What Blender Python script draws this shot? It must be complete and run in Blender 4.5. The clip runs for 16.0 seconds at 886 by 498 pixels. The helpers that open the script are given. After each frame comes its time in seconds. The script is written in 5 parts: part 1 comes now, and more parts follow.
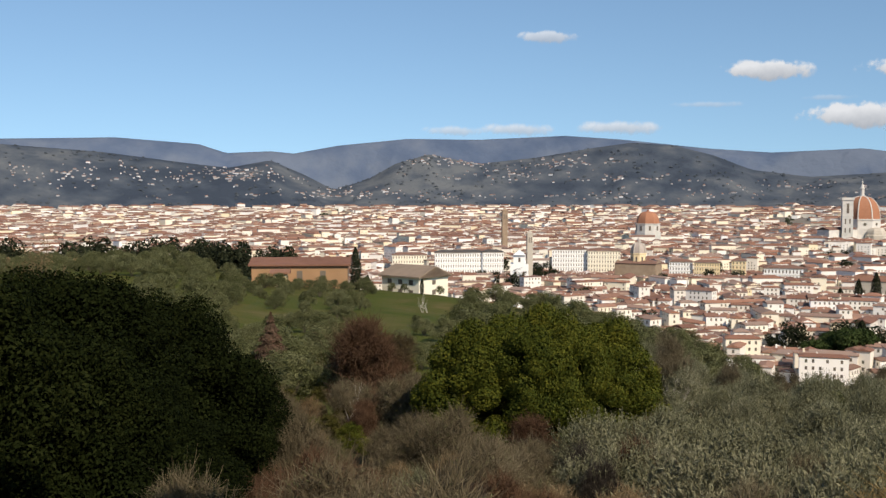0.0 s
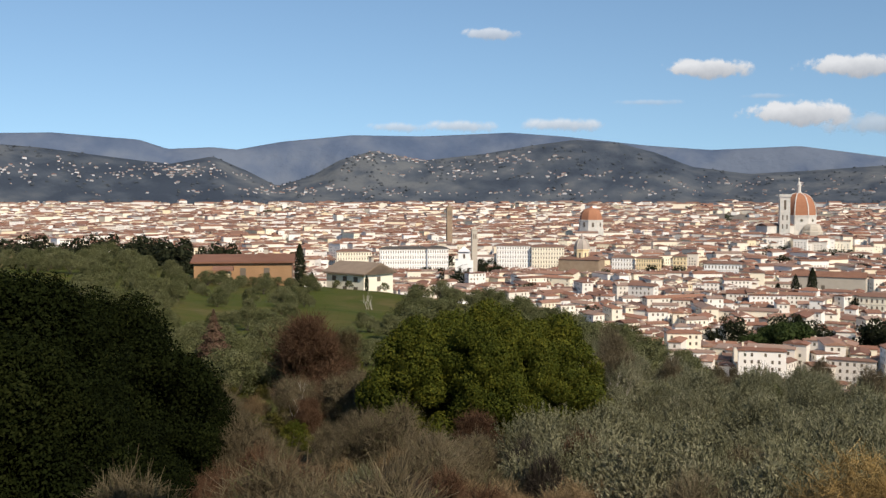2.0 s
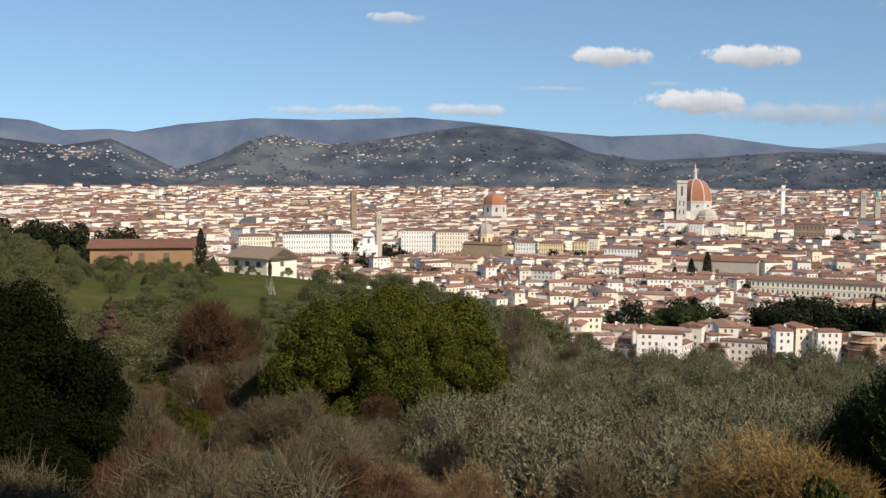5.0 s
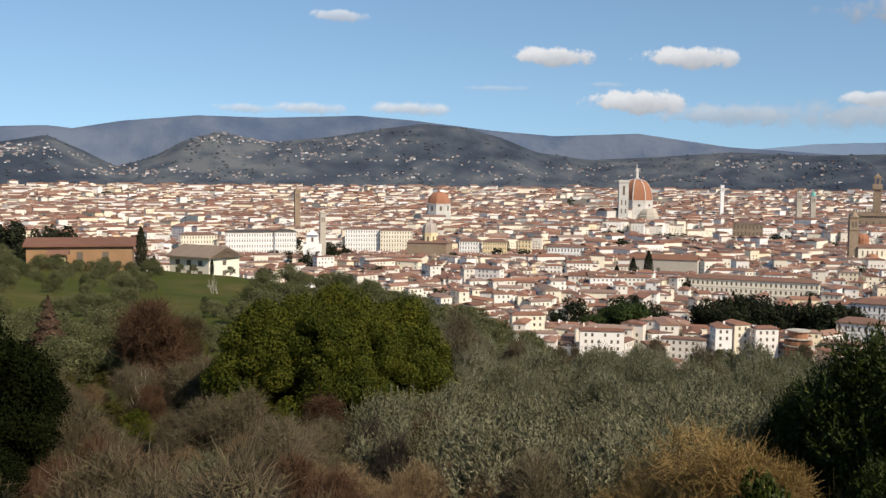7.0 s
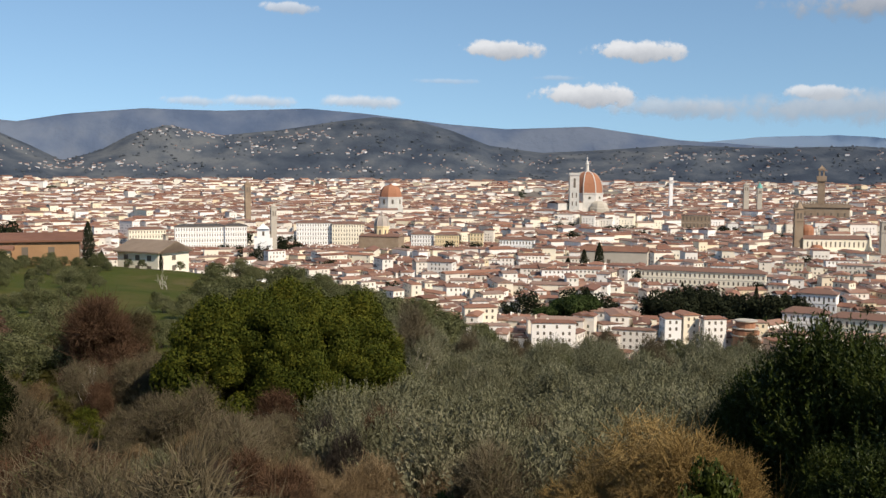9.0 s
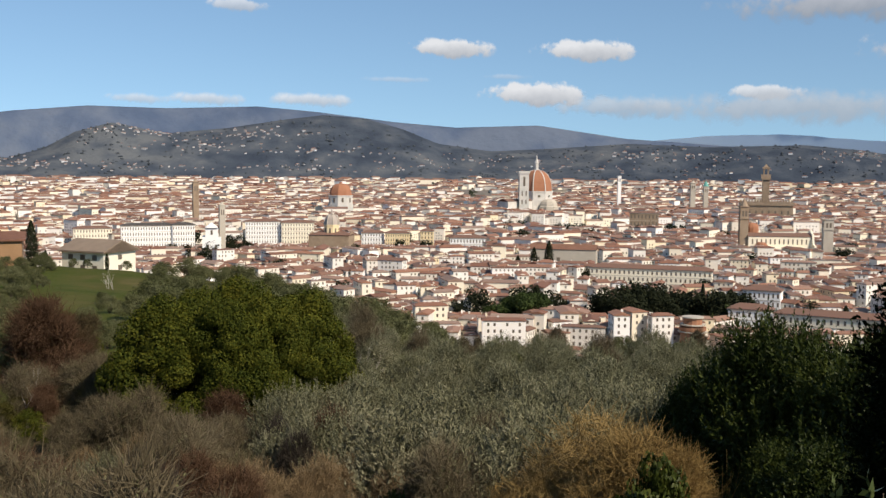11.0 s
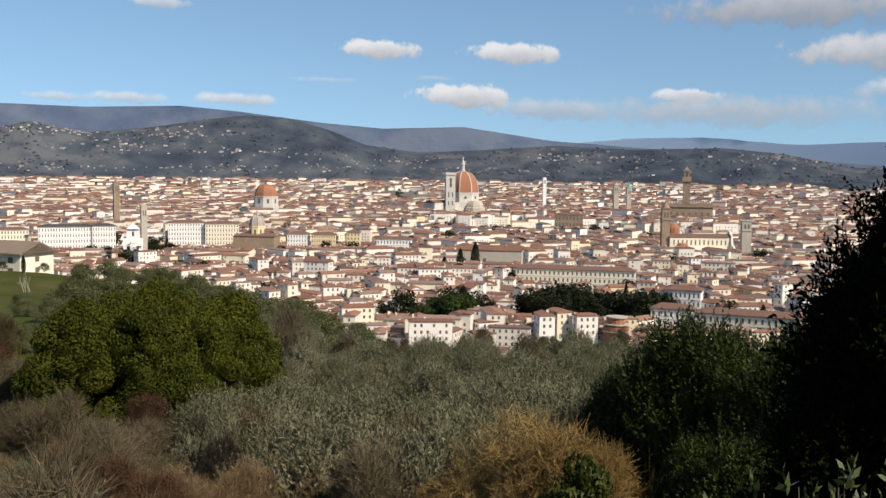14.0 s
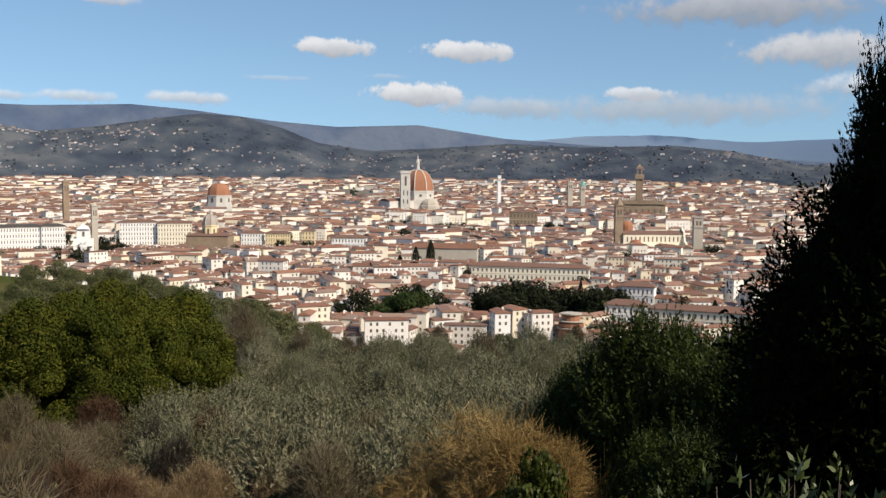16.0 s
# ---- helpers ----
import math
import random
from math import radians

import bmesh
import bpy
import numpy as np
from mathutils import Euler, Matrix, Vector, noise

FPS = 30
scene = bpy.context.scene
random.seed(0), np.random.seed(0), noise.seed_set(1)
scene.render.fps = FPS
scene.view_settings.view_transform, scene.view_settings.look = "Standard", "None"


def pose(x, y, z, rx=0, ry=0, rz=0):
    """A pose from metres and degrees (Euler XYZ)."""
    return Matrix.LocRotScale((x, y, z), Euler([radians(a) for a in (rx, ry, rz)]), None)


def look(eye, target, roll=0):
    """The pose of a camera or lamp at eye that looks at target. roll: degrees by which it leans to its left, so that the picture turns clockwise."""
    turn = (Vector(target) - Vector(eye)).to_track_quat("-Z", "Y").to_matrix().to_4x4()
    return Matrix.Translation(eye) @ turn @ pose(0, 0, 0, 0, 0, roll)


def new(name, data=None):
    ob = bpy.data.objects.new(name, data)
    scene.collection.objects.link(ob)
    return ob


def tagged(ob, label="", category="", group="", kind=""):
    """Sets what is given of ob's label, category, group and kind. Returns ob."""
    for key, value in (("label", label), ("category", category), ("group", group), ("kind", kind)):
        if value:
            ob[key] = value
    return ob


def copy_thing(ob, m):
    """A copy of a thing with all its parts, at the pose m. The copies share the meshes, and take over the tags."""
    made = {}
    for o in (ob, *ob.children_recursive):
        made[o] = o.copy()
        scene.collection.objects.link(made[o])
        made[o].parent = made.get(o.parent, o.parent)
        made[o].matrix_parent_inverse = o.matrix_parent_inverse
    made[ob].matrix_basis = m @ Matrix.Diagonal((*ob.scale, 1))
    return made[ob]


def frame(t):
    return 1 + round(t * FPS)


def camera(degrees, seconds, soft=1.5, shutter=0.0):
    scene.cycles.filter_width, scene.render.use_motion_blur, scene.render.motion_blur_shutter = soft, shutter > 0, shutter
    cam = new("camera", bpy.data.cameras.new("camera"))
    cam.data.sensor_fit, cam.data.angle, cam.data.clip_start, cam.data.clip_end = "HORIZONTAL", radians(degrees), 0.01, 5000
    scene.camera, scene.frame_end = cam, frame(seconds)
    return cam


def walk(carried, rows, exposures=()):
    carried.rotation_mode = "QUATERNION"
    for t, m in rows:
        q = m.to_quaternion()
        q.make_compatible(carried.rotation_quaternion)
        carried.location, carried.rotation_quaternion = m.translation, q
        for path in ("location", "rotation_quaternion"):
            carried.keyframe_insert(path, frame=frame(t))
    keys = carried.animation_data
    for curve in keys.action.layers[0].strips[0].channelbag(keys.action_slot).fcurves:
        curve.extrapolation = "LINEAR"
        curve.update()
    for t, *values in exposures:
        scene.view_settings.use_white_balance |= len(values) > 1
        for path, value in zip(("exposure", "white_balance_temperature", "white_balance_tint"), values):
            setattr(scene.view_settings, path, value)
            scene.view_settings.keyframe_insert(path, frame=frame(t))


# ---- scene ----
ZC = 88.0                      # eye height over the city plain
TILT, LEAN = -2.93, 0.0
EXPO = 0.0
cam = camera(47.5, 16.0, soft=1.4)
# seconds, turn to the right, pitch, roll
ROWS = [
    (0.0, -0.000, -0.000, -0.000),
    (0.5, 0.988, -0.094, -0.122),
    (1.0, 1.852, -0.095, -0.096),
    (1.5, 2.425, -0.093, 0.171),
    (2.0, 3.138, -0.199, 0.133),
    (2.5, 3.830, -0.292, -0.021),
    (3.0, 4.449, -0.461, 0.083),
    (3.5, 5.337, -0.651, 0.085),
    (4.0, 6.272, -0.824, 0.051),
    (4.5, 7.488, -0.994, 0.077),
    (7.0, 11.734, -1.155, 0.020),
    (7.5, 12.538, -1.193, 0.056),
    (8.0, 12.985, -1.246, 0.223),
    (8.5, 13.641, -1.431, 0.382),
    (9.0, 14.464, -1.552, 0.303),
    (11.5, 17.978, -1.623, 0.639),
    (12.0, 18.709, -1.573, 0.823),
    (12.5, 19.423, -1.536, 0.639),
    (13.0, 20.085, -1.527, 0.566),
    (13.5, 20.807, -1.581, 0.352),
    (14.0, 21.455, -1.623, 0.387),
    (14.5, 22.148, -1.658, 0.382),
    (15.0, 22.694, -1.682, 0.513),
    (15.5, 23.299, -1.758, 0.709),
    (16.0, 24.006, -1.752, 0.704),
]
walk(cam, [(t, pose(0, 0, ZC, TILT, LEAN, 0) @ pose(0.05 * math.sin(radians(yaw)), 0.05 * math.cos(radians(yaw)), 0, 90 + pitch, roll, -yaw))
           for t, yaw, pitch, roll in ROWS], exposures=[(0.0, EXPO, 7500, 13), (16.0, EXPO, 7500, 13)])

# ---------------------------------------------------------------- world and sun
SUN_AZ, SUN_EL = 150.0, 39.0    # clockwise from +y
world = bpy.data.worlds.new("world")
scene.world = world
world.use_nodes = True
wn, wl = world.node_tree.nodes, world.node_tree.links
sky = wn.new("ShaderNodeTexSky")
sky.sky_type, sky.sun_disc = "NISHITA", False
sky.sun_elevation, sky.sun_rotation = radians(SUN_EL), radians(SUN_AZ)
sky.altitude, sky.air_density, sky.dust_density, sky.ozone_density = 100, 1.0, 0.2, 2.5
wn["Background"].inputs["Strength"].default_value = 0.12
# the clear blue upper sky reaches further down than a flat plain's would
tc = wn.new("ShaderNodeTexCoord")
lift = wn.new("ShaderNodeVectorMath")
lift.operation = "MULTIPLY_ADD"
lift.inputs[1].default_value, lift.inputs[2].default_value = (1, 1, 0.9), (0, 0, 0.12)
unit_way = wn.new("ShaderNodeVectorMath")
unit_way.operation = "NORMALIZE"
wl.new(tc.outputs["Generated"], lift.inputs[0])
wl.new(lift.outputs[0], unit_way.inputs[0])
wl.new(unit_way.outputs[0], sky.inputs["Vector"])
tint = wn.new("ShaderNodeMix")
tint.data_type, tint.blend_type = "RGBA", "MULTIPLY"
tint.inputs[0].default_value, tint.inputs[7].default_value = 1.0, (0.91, 1.12, 1.22, 1)
wl.new(sky.outputs["Color"], tint.inputs[6])
wl.new(tint.outputs[2], wn["Background"].inputs["Color"])

sun_data = bpy.data.lights.new("sun", "SUN")
sun_data.energy, sun_data.angle, sun_data.color = 5.0, radians(0.5), (1.0, 0.95, 0.87)
sun = new("sun", sun_data)
sa, se = radians(SUN_AZ), radians(SUN_EL)
sun.matrix_world = look((0, 0, 300), (-math.sin(sa) * math.cos(se), -math.cos(sa) * math.cos(se), 300 - math.sin(se)))

# ---------------------------------------------------------------- materials


def material(name, colours, scale=1.0, rough=0.85, bump=0.0, bump_scale=None, vary="none", vary_amount=0.0, metal=0.0, spec=0.3, detail=6, tight=0.2):
    """Base colour from a ramp over noise in metres, with a second, larger scale and a variation per object or island."""
    m = bpy.data.materials.new(name)
    m.use_nodes = True
    n, l = m.node_tree.nodes, m.node_tree.links
    p = n["Principled BSDF"]
    p.inputs["Roughness"].default_value, p.inputs["Metallic"].default_value = rough, metal
    p.inputs["Specular IOR Level"].default_value = spec
    geo = n.new("ShaderNodeNewGeometry")
    small = n.new("ShaderNodeTexNoise")
    small.inputs["Scale"].default_value, small.inputs["Detail"].default_value = scale, detail
    big = n.new("ShaderNodeTexNoise")
    big.inputs["Scale"].default_value, big.inputs["Detail"].default_value = scale * 0.13, 3
    l.new(geo.outputs["Position"], small.inputs["Vector"])
    l.new(geo.outputs["Position"], big.inputs["Vector"])
    add = n.new("ShaderNodeMath")
    add.operation = "MULTIPLY_ADD"
    add.inputs[1].default_value = 0.5
    half = n.new("ShaderNodeMath")
    half.operation = "MULTIPLY"
    half.inputs[1].default_value = 0.5
    l.new(big.outputs["Fac"], half.inputs[0])
    l.new(small.outputs["Fac"], add.inputs[0])
    l.new(half.outputs[0], add.inputs[2])
    fac = add.outputs[0]
    if vary != "none":
        src = geo.outputs["Random Per Island"] if vary == "island" else n.new("ShaderNodeObjectInfo").outputs["Random"]
        mix = n.new("ShaderNodeMix")
        mix.inputs[0].default_value = vary_amount
        l.new(fac, mix.inputs[2])
        l.new(src, mix.inputs[3])
        fac = mix.outputs[0]
    ramp = n.new("ShaderNodeValToRGB")
    lo, hi = (0.5 - tight, 0.5 + tight) if vary_amount < 0.5 else (0.06, 0.94)
    cr = ramp.color_ramp
    while len(cr.elements) < len(colours):
        cr.elements.new(0.5)
    for i, c in enumerate(colours):
        cr.elements[i].position = lo + (hi - lo) * i / max(1, len(colours) - 1)
        cr.elements[i].color = (*c, 1)
    l.new(fac, ramp.inputs[0])
    l.new(ramp.outputs[0], p.inputs["Base Color"])
    if bump:
        bn = n.new("ShaderNodeTexNoise")
        bn.inputs["Scale"].default_value, bn.inputs["Detail"].default_value = bump_scale or scale * 3, 5
        l.new(geo.outputs["Position"], bn.inputs["Vector"])
        b = n.new("ShaderNodeBump")
        b.inputs["Strength"].default_value, b.inputs["Distance"].default_value = bump, min(14.0, 0.7 / (bump_scale or scale * 3))
        l.new(bn.outputs["Fac"], b.inputs["Height"])
        l.new(b.outputs[0], p.inputs["Normal"])
    return m


def leafy(name, colours, rough=0.7, spec=0.06, through_light=0.12, amount=0.2):
    """Leaf material: varies from leaf to leaf, lets some light through."""
    m = material(name, colours, 0.9, rough, 0, None, "island", amount, 0, spec)
    n, l = m.node_tree.nodes, m.node_tree.links
    p = n["Principled BSDF"]
    t = n.new("ShaderNodeBsdfTranslucent")
    ramp = next(x for x in n if x.type == "VALTORGB")
    l.new(ramp.outputs[0], t.inputs["Color"])
    mx = n.new("ShaderNodeMixShader")
    mx.inputs[0].default_value = through_light
    l.new(p.outputs[0], mx.inputs[1])
    l.new(t.outputs[0], mx.inputs[2])
    l.new(mx.outputs[0], n["Material Output"].inputs["Surface"])
    return m


GRASS = material("grass", [(0.034, 0.042, 0.009), (0.058, 0.072, 0.014), (0.08, 0.078, 0.022), (0.13, 0.1, 0.045)], 0.22, 0.9, 0.6, 6.0, spec=0.05)
CITY_GROUND = material("city_ground", [(0.1, 0.085, 0.07), (0.2, 0.17, 0.14), (0.07, 0.08, 0.045)], 0.05, 0.9)
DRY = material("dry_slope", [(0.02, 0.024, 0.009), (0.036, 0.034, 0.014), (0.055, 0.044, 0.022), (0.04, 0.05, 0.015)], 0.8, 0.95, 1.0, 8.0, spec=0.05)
# haze is painted into these three hill colours, bluer and paler with distance
HAZY_SLOPE = material("hazy_wooded_slope", [(0.038, 0.05, 0.068), (0.055, 0.069, 0.088), (0.079, 0.092, 0.107), (0.116, 0.126, 0.133)], 0.009, 0.95, 0.35, 0.05, detail=13, spec=0.05, tight=0.1)
HAZY_RANGE = material("hazy_distant_range", [(0.067, 0.097, 0.152), (0.089, 0.119, 0.174), (0.117, 0.145, 0.192)], 0.006, 1.0, 0.7, 0.02, detail=13, spec=0.05, tight=0.08)
HAZY_FAR_RANGE = material("hazy_far_range", [(0.27, 0.37, 0.5), (0.31, 0.41, 0.53)], 0.004, 1.0)
STUCCO = material("stucco", [(0.66, 0.61, 0.53), (0.82, 0.79, 0.74), (0.74, 0.62, 0.42), (0.85, 0.83, 0.79), (0.72, 0.66, 0.57), (0.83, 0.75, 0.58), (0.84, 0.82, 0.78)], 0.12, 0.9, vary="island", vary_amount=0.86)
HOUSE_STUCCO = material("house_stucco", [(0.5, 0.43, 0.32), (0.7, 0.63, 0.51), (0.64, 0.49, 0.28), (0.74, 0.69, 0.6), (0.68, 0.55, 0.34), (0.7, 0.65, 0.57)], 0.25, 0.9, 0.2, 3, vary="object", vary_amount=0.86)
ROOF = material("terracotta", [(0.14, 0.07, 0.05), (0.25, 0.12, 0.078), (0.18, 0.105, 0.078), (0.31, 0.155, 0.1), (0.29, 0.205, 0.16), (0.21, 0.118, 0.085)], 0.2, 0.9, vary="island", vary_amount=0.75)
TILES = material("roof_tiles", [(0.15, 0.075, 0.05), (0.22, 0.11, 0.07), (0.27, 0.15, 0.1)], 0.5, 0.9, 0.5, 6)
PANE = material("window_pane", [(0.06, 0.05, 0.04), (0.16, 0.13, 0.1), (0.09, 0.11, 0.08)], 0.3, 0.4, vary="island", vary_amount=0.6)
WHITE_WALL = material("white_palace", [(0.8, 0.79, 0.75), (0.87, 0.86, 0.83)], 0.15, 0.85, 0.2, 2)
CREAM_WALL = material("cream_wall", [(0.78, 0.71, 0.56), (0.85, 0.78, 0.63)], 0.15, 0.85, 0.2, 2)
YELLOW_WALL = material("yellow_wall", [(0.74, 0.57, 0.32), (0.8, 0.66, 0.42)], 0.15, 0.85, 0.2, 2)
STONE = material("brown_stone", [(0.22, 0.16, 0.11), (0.3, 0.22, 0.15), (0.36, 0.28, 0.2)], 0.2, 0.9, 0.5, 2)
PALE_STONE = material("pale_stone", [(0.42, 0.37, 0.3), (0.52, 0.47, 0.39)], 0.2, 0.9, 0.4, 2)
MARBLE = material("pale_marble", [(0.46, 0.44, 0.4), (0.6, 0.57, 0.52), (0.42, 0.44, 0.4)], 0.15, 0.7, 0.2, 1)
DOME_TILE = material("dome_tiles", [(0.31, 0.135, 0.075), (0.38, 0.175, 0.1)], 0.2, 0.85, 0.3, 2)
LEAD = material("grey_dome", [(0.34, 0.29, 0.25), (0.44, 0.38, 0.33)], 0.3, 0.8)
COPPER = material("green_copper", [(0.12, 0.36, 0.3), (0.18, 0.45, 0.38)], 0.3, 0.7)
BARK = material("bark", [(0.06, 0.048, 0.038), (0.1, 0.08, 0.062), (0.15, 0.125, 0.1)], 8, 0.95, 0.8, 20)
PALE_BARK = material("pale_bark", [(0.34, 0.31, 0.27), (0.48, 0.45, 0.4)], 6, 0.9, 0.5, 15)
LAUREL = leafy("laurel_leaf", [(0.02, 0.029, 0.005), (0.048, 0.06, 0.009), (0.092, 0.094, 0.013), (0.16, 0.14, 0.02)])
BAY = leafy("bay_leaf", [(0.012, 0.02, 0.004), (0.028, 0.042, 0.007), (0.06, 0.074, 0.014)], 0.55, 0.15, 0.06)
# near-black: the shade over the oaks and the near tree is in this colour
SHADED_ILEX = leafy("shade_dark_leaf", [(0.004, 0.006, 0.002), (0.008, 0.012, 0.003), (0.018, 0.022, 0.006)], 0.8, 0.03, 0.03)
DARKLEAF = leafy("cypress_leaf", [(0.013, 0.017, 0.009), (0.023, 0.028, 0.014), (0.036, 0.04, 0.021)])
OLIVE = leafy("olive_leaf", [(0.045, 0.052, 0.02), (0.08, 0.087, 0.036), (0.122, 0.126, 0.06), (0.185, 0.182, 0.102)])
SILVER = leafy("silver_leaf", [(0.07, 0.07, 0.038), (0.12, 0.12, 0.068), (0.18, 0.176, 0.108), (0.28, 0.268, 0.18)])
RUST = leafy("rusty_needle", [(0.07, 0.04, 0.03), (0.12, 0.07, 0.05), (0.1, 0.09, 0.05)])
PINE = leafy("pine_needle", [(0.022, 0.036, 0.011), (0.036, 0.055, 0.017), (0.055, 0.075, 0.022)])
SCRUB = leafy("dry_twig", [(0.07, 0.045, 0.024), (0.13, 0.089, 0.048), (0.2, 0.142, 0.08), (0.32, 0.24, 0.145)], 0.9, 0.03, 0.05)
REDTWIG = leafy("reddish_twig", [(0.05, 0.028, 0.017), (0.09, 0.052, 0.032), (0.14, 0.088, 0.055)], 0.9, 0.03, 0.05)
GREYTWIG = leafy("grey_twig", [(0.06, 0.048, 0.029), (0.11, 0.09, 0.056), (0.18, 0.15, 0.1)], 0.9, 0.03, 0.05)
BROWNTWIG = leafy("brown_twig", [(0.04, 0.03, 0.016), (0.07, 0.053, 0.028), (0.115, 0.088, 0.05)], 0.9, 0.03, 0.05)
DARKTWIG = leafy("dark_twig", [(0.02, 0.017, 0.014), (0.04, 0.034, 0.028), (0.07, 0.06, 0.05)], 0.9, 0.03, 0.0)
ORANGE = leafy("orange_twig", [(0.12, 0.078, 0.03), (0.22, 0.145, 0.056), (0.35, 0.25, 0.11)], 0.9, 0.06, 0.08)
SPRIG = leafy("sprig_leaf", [(0.03, 0.05, 0.016), (0.06, 0.088, 0.028), (0.11, 0.135, 0.055)], 0.4, 0.4, 0.12)
BLOSSOM = material("white_blossom", [(0.7, 0.68, 0.6), (0.8, 0.79, 0.74)], 20, 0.8)
WILD = leafy("wild_leaf", [(0.034, 0.033, 0.009), (0.06, 0.056, 0.014), (0.09, 0.076, 0.02)])

# ---------------------------------------------------------------- helpers


def ramp_at(x, pairs):
    return float(np.interp(x, pairs[0], pairs[1]))


def smooth(a, b, x):
    t = min(1.0, max(0.0, (x - a) / (b - a)))
    return t * t * (3 - 2 * t)


def part(name, bm, mat, parent=None, label=""):
    """Links a bmesh as one mesh object under a thing or a part."""
    me = bpy.data.meshes.new(name)
    bm.to_mesh(me)
    bm.free()
    me.materials.append(mat)
    ob = new(name, me)
    if parent is not None:
        ob.parent = parent
    return tagged(ob, label)


def arrays(name, verts, faces, mats, parent=None, index=None):
    me = bpy.data.meshes.new(name)
    me.from_pydata(verts, [], faces)
    for m in (mats if isinstance(mats, (list, tuple)) else [mats]):
        me.materials.append(m)
    if index is not None:
        me.polygons.foreach_set("material_index", index)
    ob = new(name, me)
    if parent is not None:
        ob.parent = parent
    return ob


def box(bm, x0, x1, y0, y1, z0, z1):
    v = [bm.verts.new(c) for c in ((x0, y0, z0), (x1, y0, z0), (x1, y1, z0), (x0, y1, z0), (x0, y0, z1), (x1, y0, z1), (x1, y1, z1), (x0, y1, z1))]
    for q in ((3, 2, 1, 0), (4, 5, 6, 7), (0, 1, 5, 4), (1, 2, 6, 5), (2, 3, 7, 6), (3, 0, 4, 7)):
        bm.faces.new([v[i] for i in q])


def rings(bm, n, prof, cx=0.0, cy=0.0, turn=0.0):
    """A turned body with n sides; prof: (radius, z) from the bottom up."""
    loops = []
    for r, z in prof:
        loops.append([bm.verts.new((cx + max(r, 0.01) * math.cos(turn + math.tau * i / n), cy + max(r, 0.01) * math.sin(turn + math.tau * i / n), z)) for i in range(n)])
    for a, b in zip(loops, loops[1:]):
        for i in range(n):
            bm.faces.new((a[i], a[(i + 1) % n], b[(i + 1) % n], b[i]))
    bm.faces.new(loops[0][::-1])
    bm.faces.new(loops[-1])


def gable_roof(bm, w, d, z, rise, over=0.5, hip=0.0, thick=0.3, cx=0.0, cy=0.0):
    """Pitched roof slab, ridge along x."""
    x, y = w / 2 + over, d / 2 + over
    rx = w / 2 + over - hip
    top = [(-x, -y, z), (x, -y, z), (x, y, z), (-x, y, z), (-rx, 0, z + rise), (rx, 0, z + rise)]
    a = [bm.verts.new((p[0] + cx, p[1] + cy, p[2])) for p in top]
    b = [bm.verts.new((p[0] + cx, p[1] + cy, p[2] - thick)) for p in top]
    for f in ((0, 1, 5, 4), (2, 3, 4, 5), (1, 2, 5), (3, 0, 4)):
        bm.faces.new([a[i] for i in f])
        bm.faces.new([b[i] for i in reversed(f)])
    for i, j in ((0, 1), (1, 2), (2, 3), (3, 0)):
        bm.faces.new((b[i], b[j], a[j], a[i]))


def gable_walls(bm, w, d, z0, z1, rise, cx=0.0, cy=0.0):
    x, y = w / 2, d / 2
    v = [bm.verts.new((cx + p[0], cy + p[1], p[2])) for p in ((-x, -y, z0), (x, -y, z0), (x, y, z0), (-x, y, z0), (-x, -y, z1), (x, -y, z1), (x, y, z1), (-x, y, z1), (-x, 0, z1 + rise), (x, 0, z1 + rise))]
    for f in ((0, 1, 5, 4), (2, 3, 7, 6), (1, 2, 6, 9, 5), (3, 0, 4, 8, 7)):
        bm.faces.new([v[i] for i in f])


def empty(name, m, label, category, group=""):
    ob = new(name)
    ob.matrix_world = m
    ob.matrix_basis = m
    return tagged(ob, label, category, group)


def polar(az, r):
    return r * math.sin(radians(az)), r * math.cos(radians(az))


def facing(az, r, z, turn=0.0):
    """A pose at that bearing and distance whose -y side looks back to the eye, turned by some degrees."""
    x, y = polar(az, r)
    return pose(x, y, z, 0, 0, -az + turn)


# ---------------------------------------------------------------- terrain
BROW_R = ((-40, -24, -10, 0, 7, 13, 17, 24, 35, 60), (230, 230, 212, 195, 170, 140, 120, 95, 80, 70))
BROW_EL = ((-40, -24, -16, -10, 0, 7, 13, 17, 24, 35, 60), (-3.3, -3.3, -3.5, -4.6, -5.5, -6.8, -8.3, -10.0, -10.6, -10.6, -10.6))
HILL_EL = ((-60, -24, -18.7, -14, -12, -9.7, -7.8, -6.2, -4.3, -2.7, -0.8, 2, 5.3, 8.5, 10.6, 13, 15, 17, 20, 23, 27.7, 32, 37, 40, 43.6, 70),
           (2.7, 2.8, 2.45, 1.86, 1.65, 2.08, 1.26, 0.44, 1.0, 1.9, 2.45, 1.9, 2.25, 2.78, 3.05, 2.85, 2.3, 1.5, 1.1, 1.25, 1.56, 1.4, 1.5, 1.2, 0.5, 0.4))
RANGE_EL = ((-60, -24, -18, -13.6, -12.1, -9.7, -8.4, -5.9, -2, 2, 6.9, 10, 14.6, 18, 22.6, 27.5, 35, 45, 70),
            (3, 3.04, 3.24, 2.94, 2.46, 2.58, 2.46, 2.92, 3.31, 3.26, 3.46, 3.23, 2.69, 2.42, 2.57, 1.84, 1.3, 0.6, 0.4))


